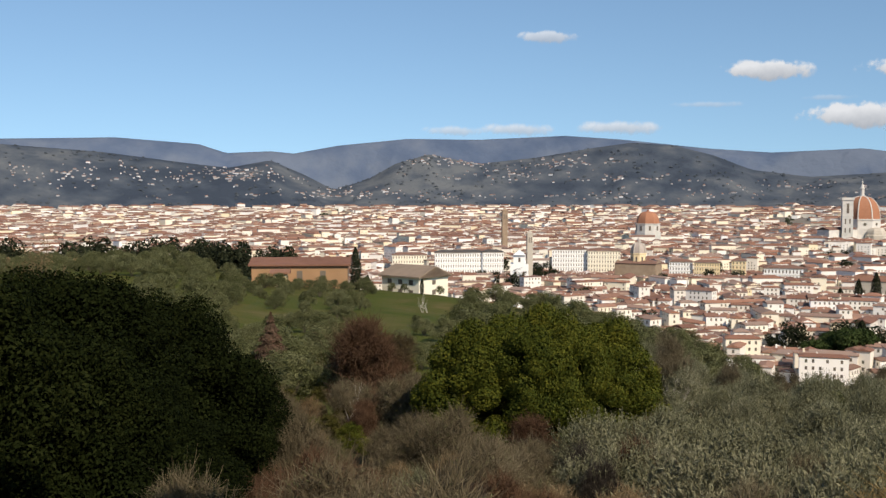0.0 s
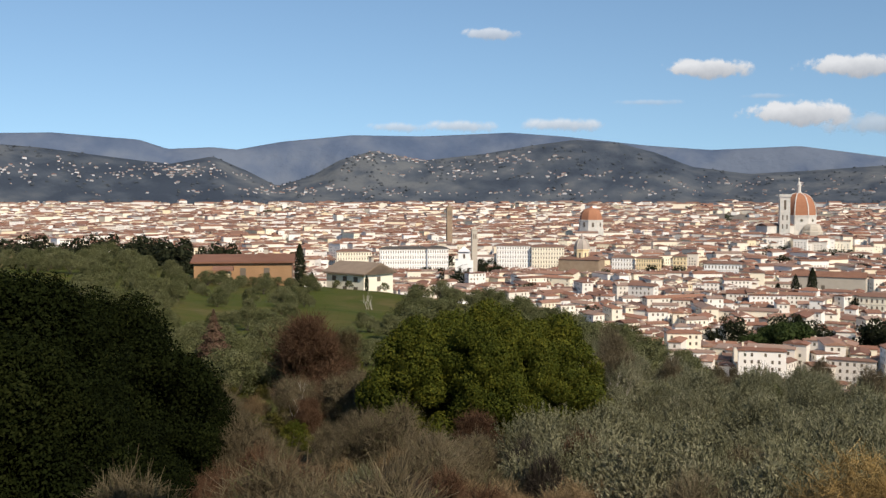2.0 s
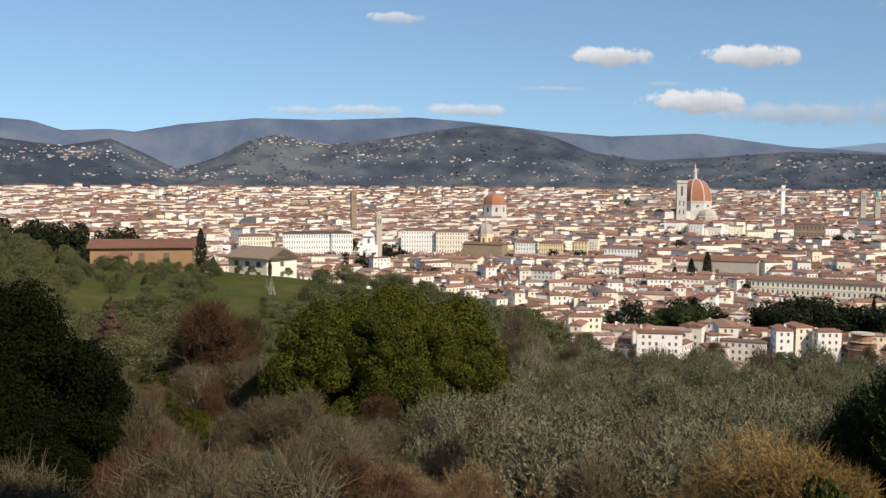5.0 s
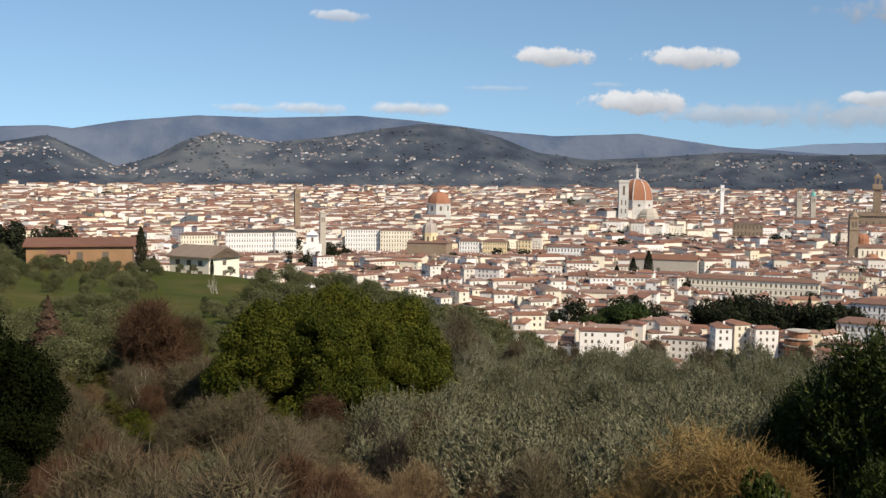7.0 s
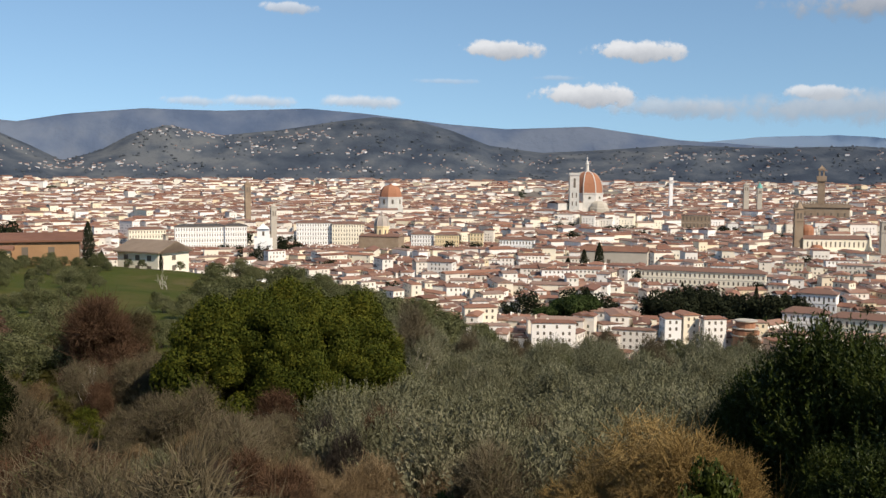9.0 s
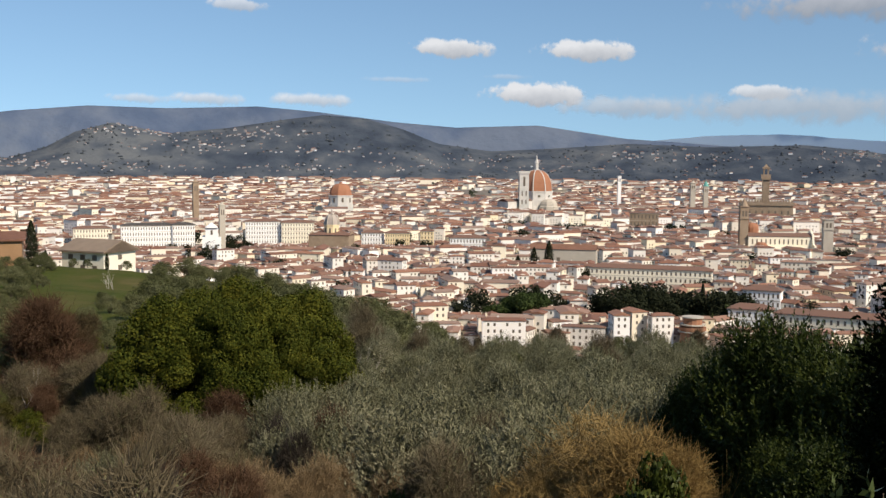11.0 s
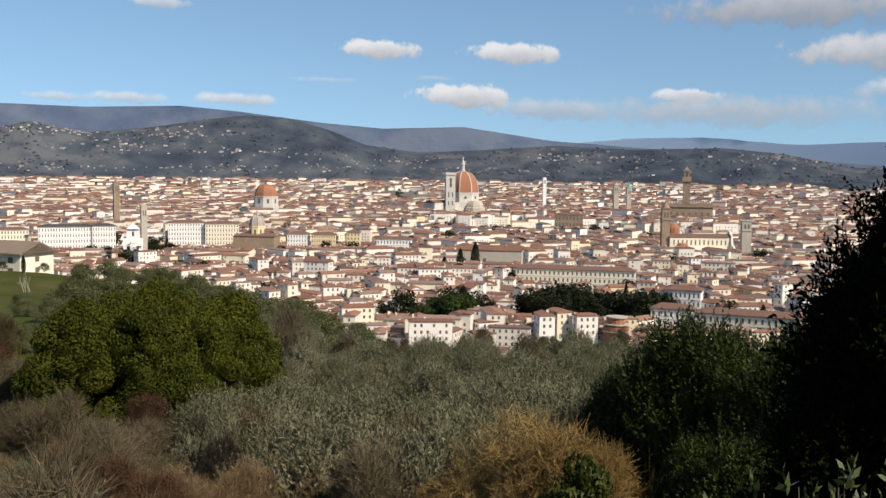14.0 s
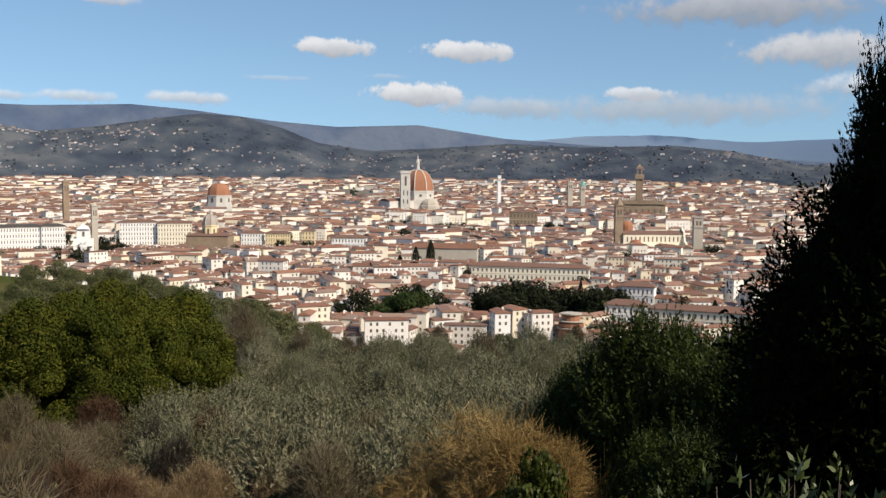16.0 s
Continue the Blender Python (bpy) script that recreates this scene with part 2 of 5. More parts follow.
def ground_z(x, y):
    r = math.hypot(x, y)
    az = math.degrees(math.atan2(x, y))
    ahead = 1 - smooth(75, 125, abs(az))
    a = max(-39.0, min(59.0, az))
    br = ramp_at(a, BROW_R)
    brow = br * math.tan(radians(ramp_at(a, BROW_EL)))
    n1 = noise.noise((x * 0.03, y * 0.03, 0)) * 1.2 + noise.noise((x * 0.2, y * 0.2, 3)) * 0.25
    near = -4.0 - 0.17 * min(r, 40)
    if r > 40:
        t = min(1.0, (r - 40) / (br - 40))
        near += (brow - near) * smooth(0, 1, t) * 0.4 + (brow - near) * t * 0.6
    z = ZC + near + n1 * min(1, r / 30)
    z *= 1 - smooth(br - 15, br + 260, r)
    if r > 2500:
        z += (ZC - 3900 * math.tan(radians(0.62))) * smooth(2500, 3900, r)
    behind = ZC - 4 + r * 0.05
    if r < 400:
        z = z * ahead + behind * (1 - ahead)
    else:
        z = z * ahead + (ZC + 16) * (1 - ahead)
    if r > 3850:
        w = noise.noise((x * 0.004, y * 0.004, 7)) + 0.5 * noise.noise((x * 0.012, y * 0.012, 9))
        h1 = ZC + 4400 * math.tan(radians(ramp_at(az, HILL_EL)))
        h2 = ZC + 4800 * math.tan(radians(ramp_at(az, RANGE_EL)))
        if r <= 4400:
            t = (r - 3850) / 550
            z = z + (h1 - z) * (0.35 * t + 0.65 * smooth(0, 1, t)) + w * 22 * math.sin(math.pi * t)
        elif r <= 4550:
            z = h1 - 60 * smooth(4400, 4550, r)
        else:
            z = h1 - 60 + (h2 - h1 + 60) * smooth(4550, 4800, r) + w * 14 * math.sin(math.pi * min(1, (r - 4550) / 250))
        if r > 4800:
            z = h2 - (r - 4800) * 0.08
    return z


azs = list(np.arange(-36, 60.01, 0.3)) + list(np.arange(66, 323, 6.0))
rs = [0.0, 2, 4, 6, 8, 10, 13, 16, 19, 22, 26, 30, 34, 38, 43, 48, 54, 60, 67, 75, 83, 92, 102, 112, 124, 136, 150, 164, 180, 196, 214, 232, 255, 280, 310, 345, 385, 430, 480, 540, 620, 800, 1100, 1500, 2000, 2500]
rs += list(np.arange(2700, 3800, 200)) + list(np.arange(3850, 4401, 25)) + [4475, 4550] + list(np.arange(4575, 4801, 25)) + [4850]
tv, tf, ti = [], [], []
for r in rs:
    for a in azs:
        x, y = polar(a, r)
        tv.append((x, y, ground_z(x, y)))
na = len(azs)
for i in range(len(rs) - 1):
    for j in range(na):
        k = (j + 1) % na
        tf.append((i * na + j, i * na + k, (i + 1) * na + k, (i + 1) * na + j))
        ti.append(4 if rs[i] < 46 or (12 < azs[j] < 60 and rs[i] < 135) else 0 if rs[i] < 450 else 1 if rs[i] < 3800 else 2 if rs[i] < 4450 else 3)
ground = arrays("ground", tv, [f[::-1] for f in tf], [GRASS, CITY_GROUND, HAZY_SLOPE, HAZY_RANGE, DRY], None, ti)
for p in ground.data.polygons:
    p.use_smooth = True
tagged(ground, "green hillside falling to the city plain and wooded hills with painted haze", "ground", kind="structure")

# farthest range, its pale blue is haze put into the base colour
bv, bf = [], []
for i, a in enumerate(np.arange(20, 70, 0.25)):
    e = 1.2 + 0.85 * smooth(22, 34, a) - 0.35 * smooth(36, 41, a) + 0.15 * smooth(41, 45, a) - 0.3 * smooth(45, 50, a) + 0.06 * noise.noise((a * 0.8, 0, 5))
    x, y = polar(a, 4900)
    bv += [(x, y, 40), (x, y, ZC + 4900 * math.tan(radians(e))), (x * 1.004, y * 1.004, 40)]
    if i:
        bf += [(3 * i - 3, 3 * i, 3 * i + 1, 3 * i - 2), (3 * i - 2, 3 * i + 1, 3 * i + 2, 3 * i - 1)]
tagged(arrays("backdrop", bv, bf, HAZY_FAR_RANGE), "far mountain range behind the plain, blue with painted haze", "mountains", kind="structure")

# ---------------------------------------------------------------- clouds


def cloud_material(seed, dense, shade, crisp, top):
    m = bpy.data.materials.new("cloud")
    m.use_nodes = True
    n, l = m.node_tree.nodes, m.node_tree.links
    n.remove(n["Principled BSDF"])
    tc = n.new("ShaderNodeTexCoord")
    mp = n.new("ShaderNodeMapping")
    mp.inputs["Location"].default_value = (seed * 3.7, seed * 1.3, seed)
    mp.inputs["Scale"].default_value = (1.0, 1.0, 1.0)
    l.new(tc.outputs["Object"], mp.inputs["Vector"])
    ns = n.new("ShaderNodeTexNoise")
    ns.inputs["Scale"].default_value, ns.inputs["Detail"].default_value, ns.inputs["Roughness"].default_value = 0.0085, 9, 0.6
    l.new(mp.outputs[0], ns.inputs["Vector"])
    uv = n.new("ShaderNodeVectorMath")
    uv.operation = "MULTIPLY_ADD"
    uv.inputs[1].default_value, uv.inputs[2].default_value = (2, 2, 0), (-1, -1, 0)
    l.new(tc.outputs["Generated"], uv.inputs[0])
    sp = n.new("ShaderNodeSeparateXYZ")
    l.new(uv.outputs[0], sp.inputs[0])
    flat = n.new("ShaderNodeMapRange")           # flatter below than above
    flat.inputs[1].default_value, flat.inputs[2].default_value, flat.inputs[3].default_value, flat.inputs[4].default_value = -1, 1, -1.5, 1
    l.new(sp.outputs[1], flat.inputs[0])
    co = n.new("ShaderNodeCombineXYZ")
    l.new(sp.outputs[0], co.inputs[0])
    l.new(flat.outputs[0], co.inputs[1])
    ln = n.new("ShaderNodeVectorMath")
    ln.operation = "LENGTH"
    l.new(co.outputs[0], ln.inputs[0])
    a1 = n.new("ShaderNodeMath")
    a1.operation = "MULTIPLY_ADD"
    a1.inputs[1].default_value = 2.7
    l.new(ns.outputs["Fac"], a1.inputs[0])
    a2 = n.new("ShaderNodeMath")
    a2.operation = "MULTIPLY"
    a2.inputs[1].default_value = -1.75
    l.new(ln.outputs["Value"], a2.inputs[0])
    l.new(a2.outputs[0], a1.inputs[2])
    al = n.new("ShaderNodeMapRange")
    al.interpolation_type = "SMOOTHSTEP"
    al.inputs[1].default_value, al.inputs[2].default_value, al.inputs[3].default_value, al.inputs[4].default_value = 0.0, crisp, 0, dense
    l.new(a1.outputs[0], al.inputs[0])
    ed = n.new("ShaderNodeMapRange")             # nothing at the rim
    ed.inputs[1].default_value, ed.inputs[2].default_value, ed.inputs[3].default_value, ed.inputs[4].default_value = 0.8, 1.0, 1, 0
    l.new(ln.outputs["Value"], ed.inputs[0])
    am = n.new("ShaderNodeMath")
    am.operation = "MULTIPLY"
    l.new(al.outputs[0], am.inputs[0])
    l.new(ed.outputs[0], am.inputs[1])
    # lit top and shaded underside of the cloud are painted into its glow
    col = n.new("ShaderNodeValToRGB")
    col.color_ramp.elements[0].color, col.color_ramp.elements[0].position = (shade[0] * 0.92, shade[1], shade[2] * 1.08, 1), 0.36
    col.color_ramp.elements[1].color, col.color_ramp.elements[1].position = (top[0] * 0.94, top[1], top[2] * 1.07, 1), 0.68
    hm = n.new("ShaderNodeMath")
    hm.operation = "MULTIPLY_ADD"
    hm.inputs[1].default_value, hm.inputs[2].default_value = 0.42, 0.3
    l.new(sp.outputs[1], hm.inputs[0])
    hn = n.new("ShaderNodeMath")
    hn.operation = "MULTIPLY_ADD"
    hn.inputs[1].default_value = 0.35
    l.new(ns.outputs["Fac"], hn.inputs[0])
    l.new(hm.outputs[0], hn.inputs[2])
    l.new(hn.outputs[0], col.inputs[0])
    em = n.new("ShaderNodeEmission")
    em.inputs["Strength"].default_value = 0.95
    l.new(col.outputs[0], em.inputs["Color"])
    tr = n.new("ShaderNodeBsdfTransparent")
    mx = n.new("ShaderNodeMixShader")
    l.new(am.outputs[0], mx.inputs[0])
    l.new(tr.outputs[0], mx.inputs[1])
    l.new(em.outputs[0], mx.inputs[2])
    l.new(mx.outputs[0], n["Material Output"].inputs["Surface"])
    return m


def cloud(az, el, wide, high, seed, dense=1.0, shade=(0.46, 0.5, 0.57), label="small white fair-weather cloud", crisp=0.5, top=(0.8, 0.85, 0.92)):
    """A distant cloud bank; width and height in degrees."""
    r = 4860.0
    x, y = polar(az, r)
    w, h = r * math.tan(radians(wide / 2)), r * math.tan(radians(high / 2))
    bm = bmesh.new()
    bmesh.ops.create_grid(bm, x_segments=1, y_segments=1, size=1.0)
    bmesh.ops.scale(bm, vec=(w, h, 1), verts=bm.verts)
    ob = part("cloud", bm, cloud_material(seed, dense, shade, crisp, top))
    ob.matrix_world = look((x, y, ZC + r * math.tan(radians(el))), (2 * x, 2 * y, ZC + 2 * r * math.tan(radians(el))))
    tagged(ob, label, "cloud", "clouds", "structure")


GREY = (0.36, 0.4, 0.47)
BANK, WIDE = "grey-white cloud bank low over the hills", "wide white cloud bank with grey underside"
cloud(17.75, 6.65, 6.2, 1.9, 1)
cloud(25.4, 6.5, 7.2, 2.1, 2)
cloud(22.6, 4.1, 7.6, 2.3, 3)
cloud(27.5, 3.4, 11.0, 2.2, 4, 0.65, GREY, BANK, 0.9, (0.62, 0.68, 0.76))
cloud(34.9, 4.2, 5.0, 1.5, 5, 0.85)
cloud(37.0, 3.2, 27.0, 3.3, 6, 0.72, GREY, BANK, 1.1, (0.55, 0.61, 0.69))
cloud(44.8, 6.2, 14.0, 3.6, 7, 0.95, GREY, WIDE, 0.8, (0.66, 0.7, 0.77))
cloud(40.5, 8.5, 22.0, 3.6, 8, 0.9, (0.28, 0.32, 0.39), WIDE, 0.9, (0.5, 0.54, 0.61))
cloud(5.85, 8.8, 4.2, 1.3, 9, 0.7)
cloud(4.2, 3.7, 5.6, 1.3, 10, 0.7, crisp=0.8)
cloud(9.9, 3.75, 7.0, 1.4, 11, 0.75, crisp=0.8)
cloud(0.6, 3.65, 4.5, 1.1, 12, 0.6, crisp=0.8)
cloud(14.6, 5.0, 5.0, 0.7, 13, 0.35, crisp=0.9)
cloud(20.8, 5.2, 3.6, 0.7, 14, 0.3, crisp=0.9)
cloud(48.0, 4.4, 14.0, 2.6, 15, 0.75, GREY, BANK, 1.0)

# ---------------------------------------------------------------- the city, joined
rnd = random.Random(11)
# keep-out places for the landmarks: bearing, distance, radius
KEEP = [(22.6, 1700, 75), (21.9, 1645, 35), (11.5, 1850, 45), (11.0, 1010, 34), (35.0, 1600, 50), (34.0, 1050, 18), (35.8, 1060, 48), (37.3, 1050, 24), (38.0, 1035, 20),
        (1.3, 1155, 52), (8.1, 1205, 50), (15.8, 1090, 26), (13.4, 1100, 30), (18.6, 1040, 32), (24.0, 905, 55), (29.3, 770, 50), (4.9, 1010, 14), (4.3, 1010, 22), (3.5, 1500, 20),
        (28.5, 1450, 28), (28.2, 590, 32), (31.0, 590, 32), (33.6, 600, 26), (34.4, 560, 14), (37.2, 552, 20), (40.0, 552, 20), (35.0, 645, 16), (18.5, 595, 22), (22.2, 590, 26), (31.4, 505, 12)]
KEEP = [(*polar(a, r), k) for a, r, k in KEEP]
GARDENS = []
# low quarters: bearings, distances and the angle below which their roofs stay
SIGHT = [(-4, 20, 930, 1190, 4.25), (21, 28, 780, 900, 5.0), (26, 33, 600, 765, 6.0), (32, 39.5, 900, 1050, 3.9), (36, 42, 450, 640, 7.3), (29, 37.5, 470, 640, 7.7), (17.5, 22.5, 470, 600, 8.0), (9, 13, 850, 1010, 4.3)]


def city_houses():
    wv, wf, rv, rf, pv, pf = [], [], [], [], [], []
    near = []
    r = 470.0
    while r < 3880:
        s = 11.0 + (r - 470) / 135
        step = math.degrees(s * 1.08 / r)
        a = -33 + rnd.random() * step
        while a < 57:
            az = a + rnd.uniform(-0.3, 0.3) * step
            rr = r + rnd.uniform(-0.65, 0.65) * s
            a += step
            x, y = polar(az, rr)
            if rr < ramp_at(max(-39, min(59, az)), BROW_R) + 240:
                continue
            if az < -4 and rr < 760:
                continue
            green = noise.noise((x * 0.0035, y * 0.0035, 21))
            if green > 0.42 or rnd.random() < 0.06:
                if rnd.random() < 0.35 and rr < 3300:
                    GARDENS.append((x, y, rr))
                continue
            if rr > 3000 and rnd.random() < (rr - 3000) / 1400:
                continue
            if any((x - kx) ** 2 + (y - ky) ** 2 < k * k for kx, ky, k in KEEP):
                continue
            z0 = ground_z(x, y)
            ang = 0.75 * noise.noise((x * 0.0022, y * 0.0022, 2)) * 2 + (math.pi / 2 if rnd.random() < 0.5 else 0) + rnd.gauss(0, 0.16)
            w = s * rnd.choice((0.7, 0.85, 1.0, 1.2, 1.5, 1.9))
            if rnd.random() < 0.35:
                ang += rnd.gauss(0, 0.4)
            d = s * rnd.uniform(0.5, 0.85)
            if rnd.random() < 0.05:
                w *= 1.9
            h = max(3.5, rnd.gauss(8.6, 3.0)) + (rnd.uniform(3, 7) if rnd.random() < 0.16 else 0) + (2.5 if 900 < rr < 2200 else 0)
            if 32.8 < az < 37.2 and 1330 < rr < 1580 or 19.5 < az < 25.5 and 1400 < rr < 1640:
                h = rnd.uniform(19, 28)
            for a0, a1, r0, r1, sight in SIGHT:
                if a0 < az < a1 and r0 < rr < r1:
                    h = min(h, max(3.5, ZC - rr * math.tan(radians(sight)) - 1.5 - rnd.random() * 2))
            rise = d * rnd.uniform(0.13, 0.2)
            if rr < 660 and len(near) < 110:
                near.append((x, y, z0, ang, w, d, h))
                continue
            flat = rnd.random() < 0.09
            c, sn = math.cos(ang), math.sin(ang)

            def at(px, py, pz):
                return (x + c * px - sn * py, y + sn * px + c * py, z0 + pz)
            b = len(wv)
            X, Y = w / 2, d / 2
            rs_ = 0.05 if flat else rise
            wv.extend(at(*p) for p in ((-X, -Y, -4), (X, -Y, -4), (X, Y, -4), (-X, Y, -4), (-X, -Y, h), (X, -Y, h), (X, Y, h), (-X, Y, h), (-X, 0, h + rs_), (X, 0, h + rs_)))
            wf.extend([(b, b + 1, b + 5, b + 4), (b + 2, b + 3, b + 7, b + 6), (b + 1, b + 2, b + 6, b + 9, b + 5), (b + 3, b, b + 4, b + 8, b + 7)])
            hip = Y if rnd.random() < 0.35 and not flat else -0.0
            X, Y = X + 0.5, Y + 0.5
            b = len(rv)
            t = 0.35
            top = ((-X, -Y, h + t), (X, -Y, h + t), (X, Y, h + t), (-X, Y, h + t), (-X + hip, 0, h + rs_ + t), (X - hip, 0, h + rs_ + t))
            rv.extend(at(*p) for p in top)
            rv.extend(at(p[0], p[1], h) for p in top[:4])
            rf.extend([(b, b + 1, b + 5, b + 4), (b + 2, b + 3, b + 4, b + 5), (b + 1, b + 2, b + 5), (b + 3, b, b + 4), (b + 6, b + 7, b + 1, b), (b + 7, b + 8, b + 2, b + 1), (b + 8, b + 9, b + 3, b + 2), (b + 9, b + 6, b, b + 3)])
            if rr < 1700 and rnd.random() < 0.6:
                for _ in range(rnd.choice((1, 1, 2))):
                    cx, cy, k = rnd.uniform(-X, X) * 0.7, rnd.uniform(-Y, Y) * 0.5, len(wv)
                    q = 0.45
                    hh = h + rise + 0.9
                    wv.extend(at(*p) for p in ((cx - q, cy - q, h), (cx + q, cy - q, h), (cx + q, cy + q, h), (cx - q, cy + q, h), (cx - q, cy - q, hh), (cx + q, cy - q, hh), (cx + q, cy + q, hh), (cx - q, cy + q, hh)))
                    wf.extend(tuple(k + i for i in f) for f in ((0, 1, 5, 4), (1, 2, 6, 5), (2, 3, 7, 6), (3, 0, 4, 7), (4, 5, 6, 7)))
            if rr < 2300:
                X, Y = w / 2, d / 2
                for ux, uy, half, off in ((1, 0, X, Y), (0, 1, Y, X), (-1, 0, X, Y), (0, -1, Y, X)):
                    nx, ny = uy, -ux                     # outward in the house's frame
                    gx, gy = c * nx - sn * ny, sn * nx + c * ny
                    if gx * -x + gy * -y < 0.25 * rr:
                        continue
                    gap = 3.1 if rr < 1300 else 4.2
                    cols = int((2 * half - 1.2) / gap)
                    floors = max(1, int((h - 0.6) / 3.3))
                    for i in range(cols):
                        for k in range(floors):
                            if rnd.random() < 0.22 or (floors > 2 and k == 0 and rr > 900):
                                continue
                            u = (i - (cols - 1) / 2) * gap
                            zb = h - 2.6 - 3.3 * k
                            q = len(pv)
                            for du, dz in ((-0.55, 0), (0.55, 0), (0.55, 1.6), (-0.55, 1.6)):
                                pv.append(at(ux * (u + du) + nx * (off + 0.06), uy * (u + du) + ny * (off + 0.06), zb + dz))
                            pf.append((q, q + 1, q + 2, q + 3))
        r += s * 0.98
    tagged(arrays("city_walls", wv, wf, STUCCO), "densely packed white and cream plastered town houses", "houses", kind="stuff")
    tagged(arrays("city_roofs", rv, rf, ROOF), "brown-red terracotta roofs of the old town", "roofs", kind="stuff")
    tagged(arrays("city_windows", pv, pf, PANE), "small dark windows and shutters of town houses", "windows", kind="stuff")
    return near


NEAR_HOUSES = city_houses()


# plaster dimmed to blue-grey: the haze before the villas is in the colour
HAZED_VILLA = material("hazed_villa_plaster", [(0.18, 0.19, 0.2), (0.34, 0.35, 0.36), (0.3, 0.3, 0.3), (0.7, 0.71, 0.72)], 0.12, 0.9, vary="island", vary_amount=0.86)


# bearing, elevation, their spreads and the weight
VILLAGES = [(0.5, 2.1, 2.6, 0.3, 1.0), (7.0, 1.9, 3.0, 0.35, 0.9), (4.0, 1.3, 5.0, 0.5, 0.55), (10.5, 1.0, 4.0, 0.35, 0.6), (-12.0, 1.2, 4.0, 0.5, 0.8), (-20.0, 1.2, 6.0, 0.6, 0.7),
            (17.0, 0.6, 6.0, 0.35, 0.45), (30.0, 0.8, 6.0, 0.35, 0.6), (40.0, 0.8, 5.0, 0.4, 0.6), (-5.0, 0.2, 5.0, 0.3, 0.9), (10.0, 0.1, 30.0, 0.25, 0.5)]


def hill_villas():
    wv, wf, rv, rf = [], [], [], []
    made = 0
    while made < 820:
        az = rnd.uniform(-27, 52)
        r = 3860 + 520 * rnd.random() ** 1.1
        x, y = polar(az, r)
        z = ground_z(x, y)
        el = math.degrees(math.atan2(z - ZC, r))
        # villages: on the saddle and ridge, down the flank, and along the foot
        near = max(math.exp(-((az - ca) / wa) ** 2 - ((el - ce) / we) ** 2) * k for ca, ce, wa, we, k in VILLAGES)
        if near + 0.22 * noise.noise((x * 0.008, y * 0.008, 4)) < rnd.uniform(0.12, 0.9):
            continue
        made += 1
        big = rnd.random() ** 3
        w, d, h = 3.5 + 12 * big + rnd.random() * 4, 4 + 3 * big, 2.0 + 2.6 * big
        ang = radians(-az) + rnd.uniform(-0.5, 0.5)
        c, s = math.cos(ang), math.sin(ang)

        def at(px, py, pz):
            return (x + c * px - s * py, y + s * px + c * py, z + pz)
        b, X, Y = len(wv), w / 2, d / 2
        wv.extend(at(*p) for p in ((-X, -Y, -6), (X, -Y, -6), (X, Y, -6), (-X, Y, -6), (-X, -Y, h), (X, -Y, h), (X, Y, h), (-X, Y, h)))
        wf.extend(tuple(b + i for i in f) for f in ((0, 1, 5, 4), (1, 2, 6, 5), (2, 3, 7, 6), (3, 0, 4, 7)))
        b, X, Y = len(rv), X + 0.4, Y + 0.4
        rv.extend(at(*p) for p in ((-X, -Y, h), (X, -Y, h), (X, Y, h), (-X, Y, h), (-X + Y, 0, h + 2), (X - Y, 0, h + 2)))
        rf.extend(tuple(b + i for i in f) for f in ((0, 1, 5, 4), (2, 3, 4, 5), (1, 2, 5), (3, 0, 4)))
    tagged(arrays("hillside_villas", wv, wf, HAZED_VILLA), "scattered white villas on the wooded hills, dulled by painted haze", "villas", kind="stuff")
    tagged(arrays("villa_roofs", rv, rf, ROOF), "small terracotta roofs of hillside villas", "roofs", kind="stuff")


hill_villas()


def clumps(name, label, count, r0, r1, size, mat, seed, power=1.0):
    """Far tree clumps as small rough eight-sided bodies."""
    r = random.Random(seed)
    vs, fs = [], []
    made = 0
    while made < count:
        az, d = r.uniform(-29, 54), r0 + (r1 - r0) * r.random() ** power
        x, y = polar(az, d)
        if noise.noise((x * 0.006, y * 0.006, seed)) + r.uniform(-0.35, 0.35) < 0.02:
            continue
        made += 1
        z = ground_z(x, y)
        k = len(vs)
        s, h = size * r.uniform(0.4, 1.3), size * r.uniform(0.5, 0.9)
        for i in range(6):
            a = i * math.tau / 6 + r.random() * 0.5
            q = s * r.uniform(0.7, 1.3)
            vs.append((x + q * math.cos(a), y + q * math.sin(a), z + h * r.uniform(-0.3, 0.3)))
        for i in range(6):
            a = i * math.tau / 6 + r.random() * 0.5
            q = s * r.uniform(0.35, 0.7)
            vs.append((x + q * math.cos(a), y + q * math.sin(a), z + h * r.uniform(0.6, 1.0)))
        fs.extend((k + i, k + (i + 1) % 6, k + 6 + (i + 1) % 6, k + 6 + i) for i in range(6))
        fs.append(tuple(k + 6 + i for i in range(6)))
    tagged(arrays(name, vs, fs, mat), label, "trees", kind="stuff")


# hill trees carry the distance haze as a blue-grey base colour
HAZED_HILL_TREE = material("hazed_hill_wood", [(0.046, 0.056, 0.068), (0.06, 0.071, 0.082), (0.085, 0.094, 0.1)], 0.05, 1.0, vary="island", vary_amount=0.5, spec=0.03)
TOWN_TREE = material("town_green", [(0.02, 0.025, 0.016), (0.04, 0.044, 0.028), (0.065, 0.06, 0.04)], 0.1, 1.0, vary="island", vary_amount=0.6, spec=0.03)
clumps("hill_woods", "woods and tree rows on the hills, greyed by painted haze", 1300, 3850, 4400, 7.0, HAZED_HILL_TREE, 31)
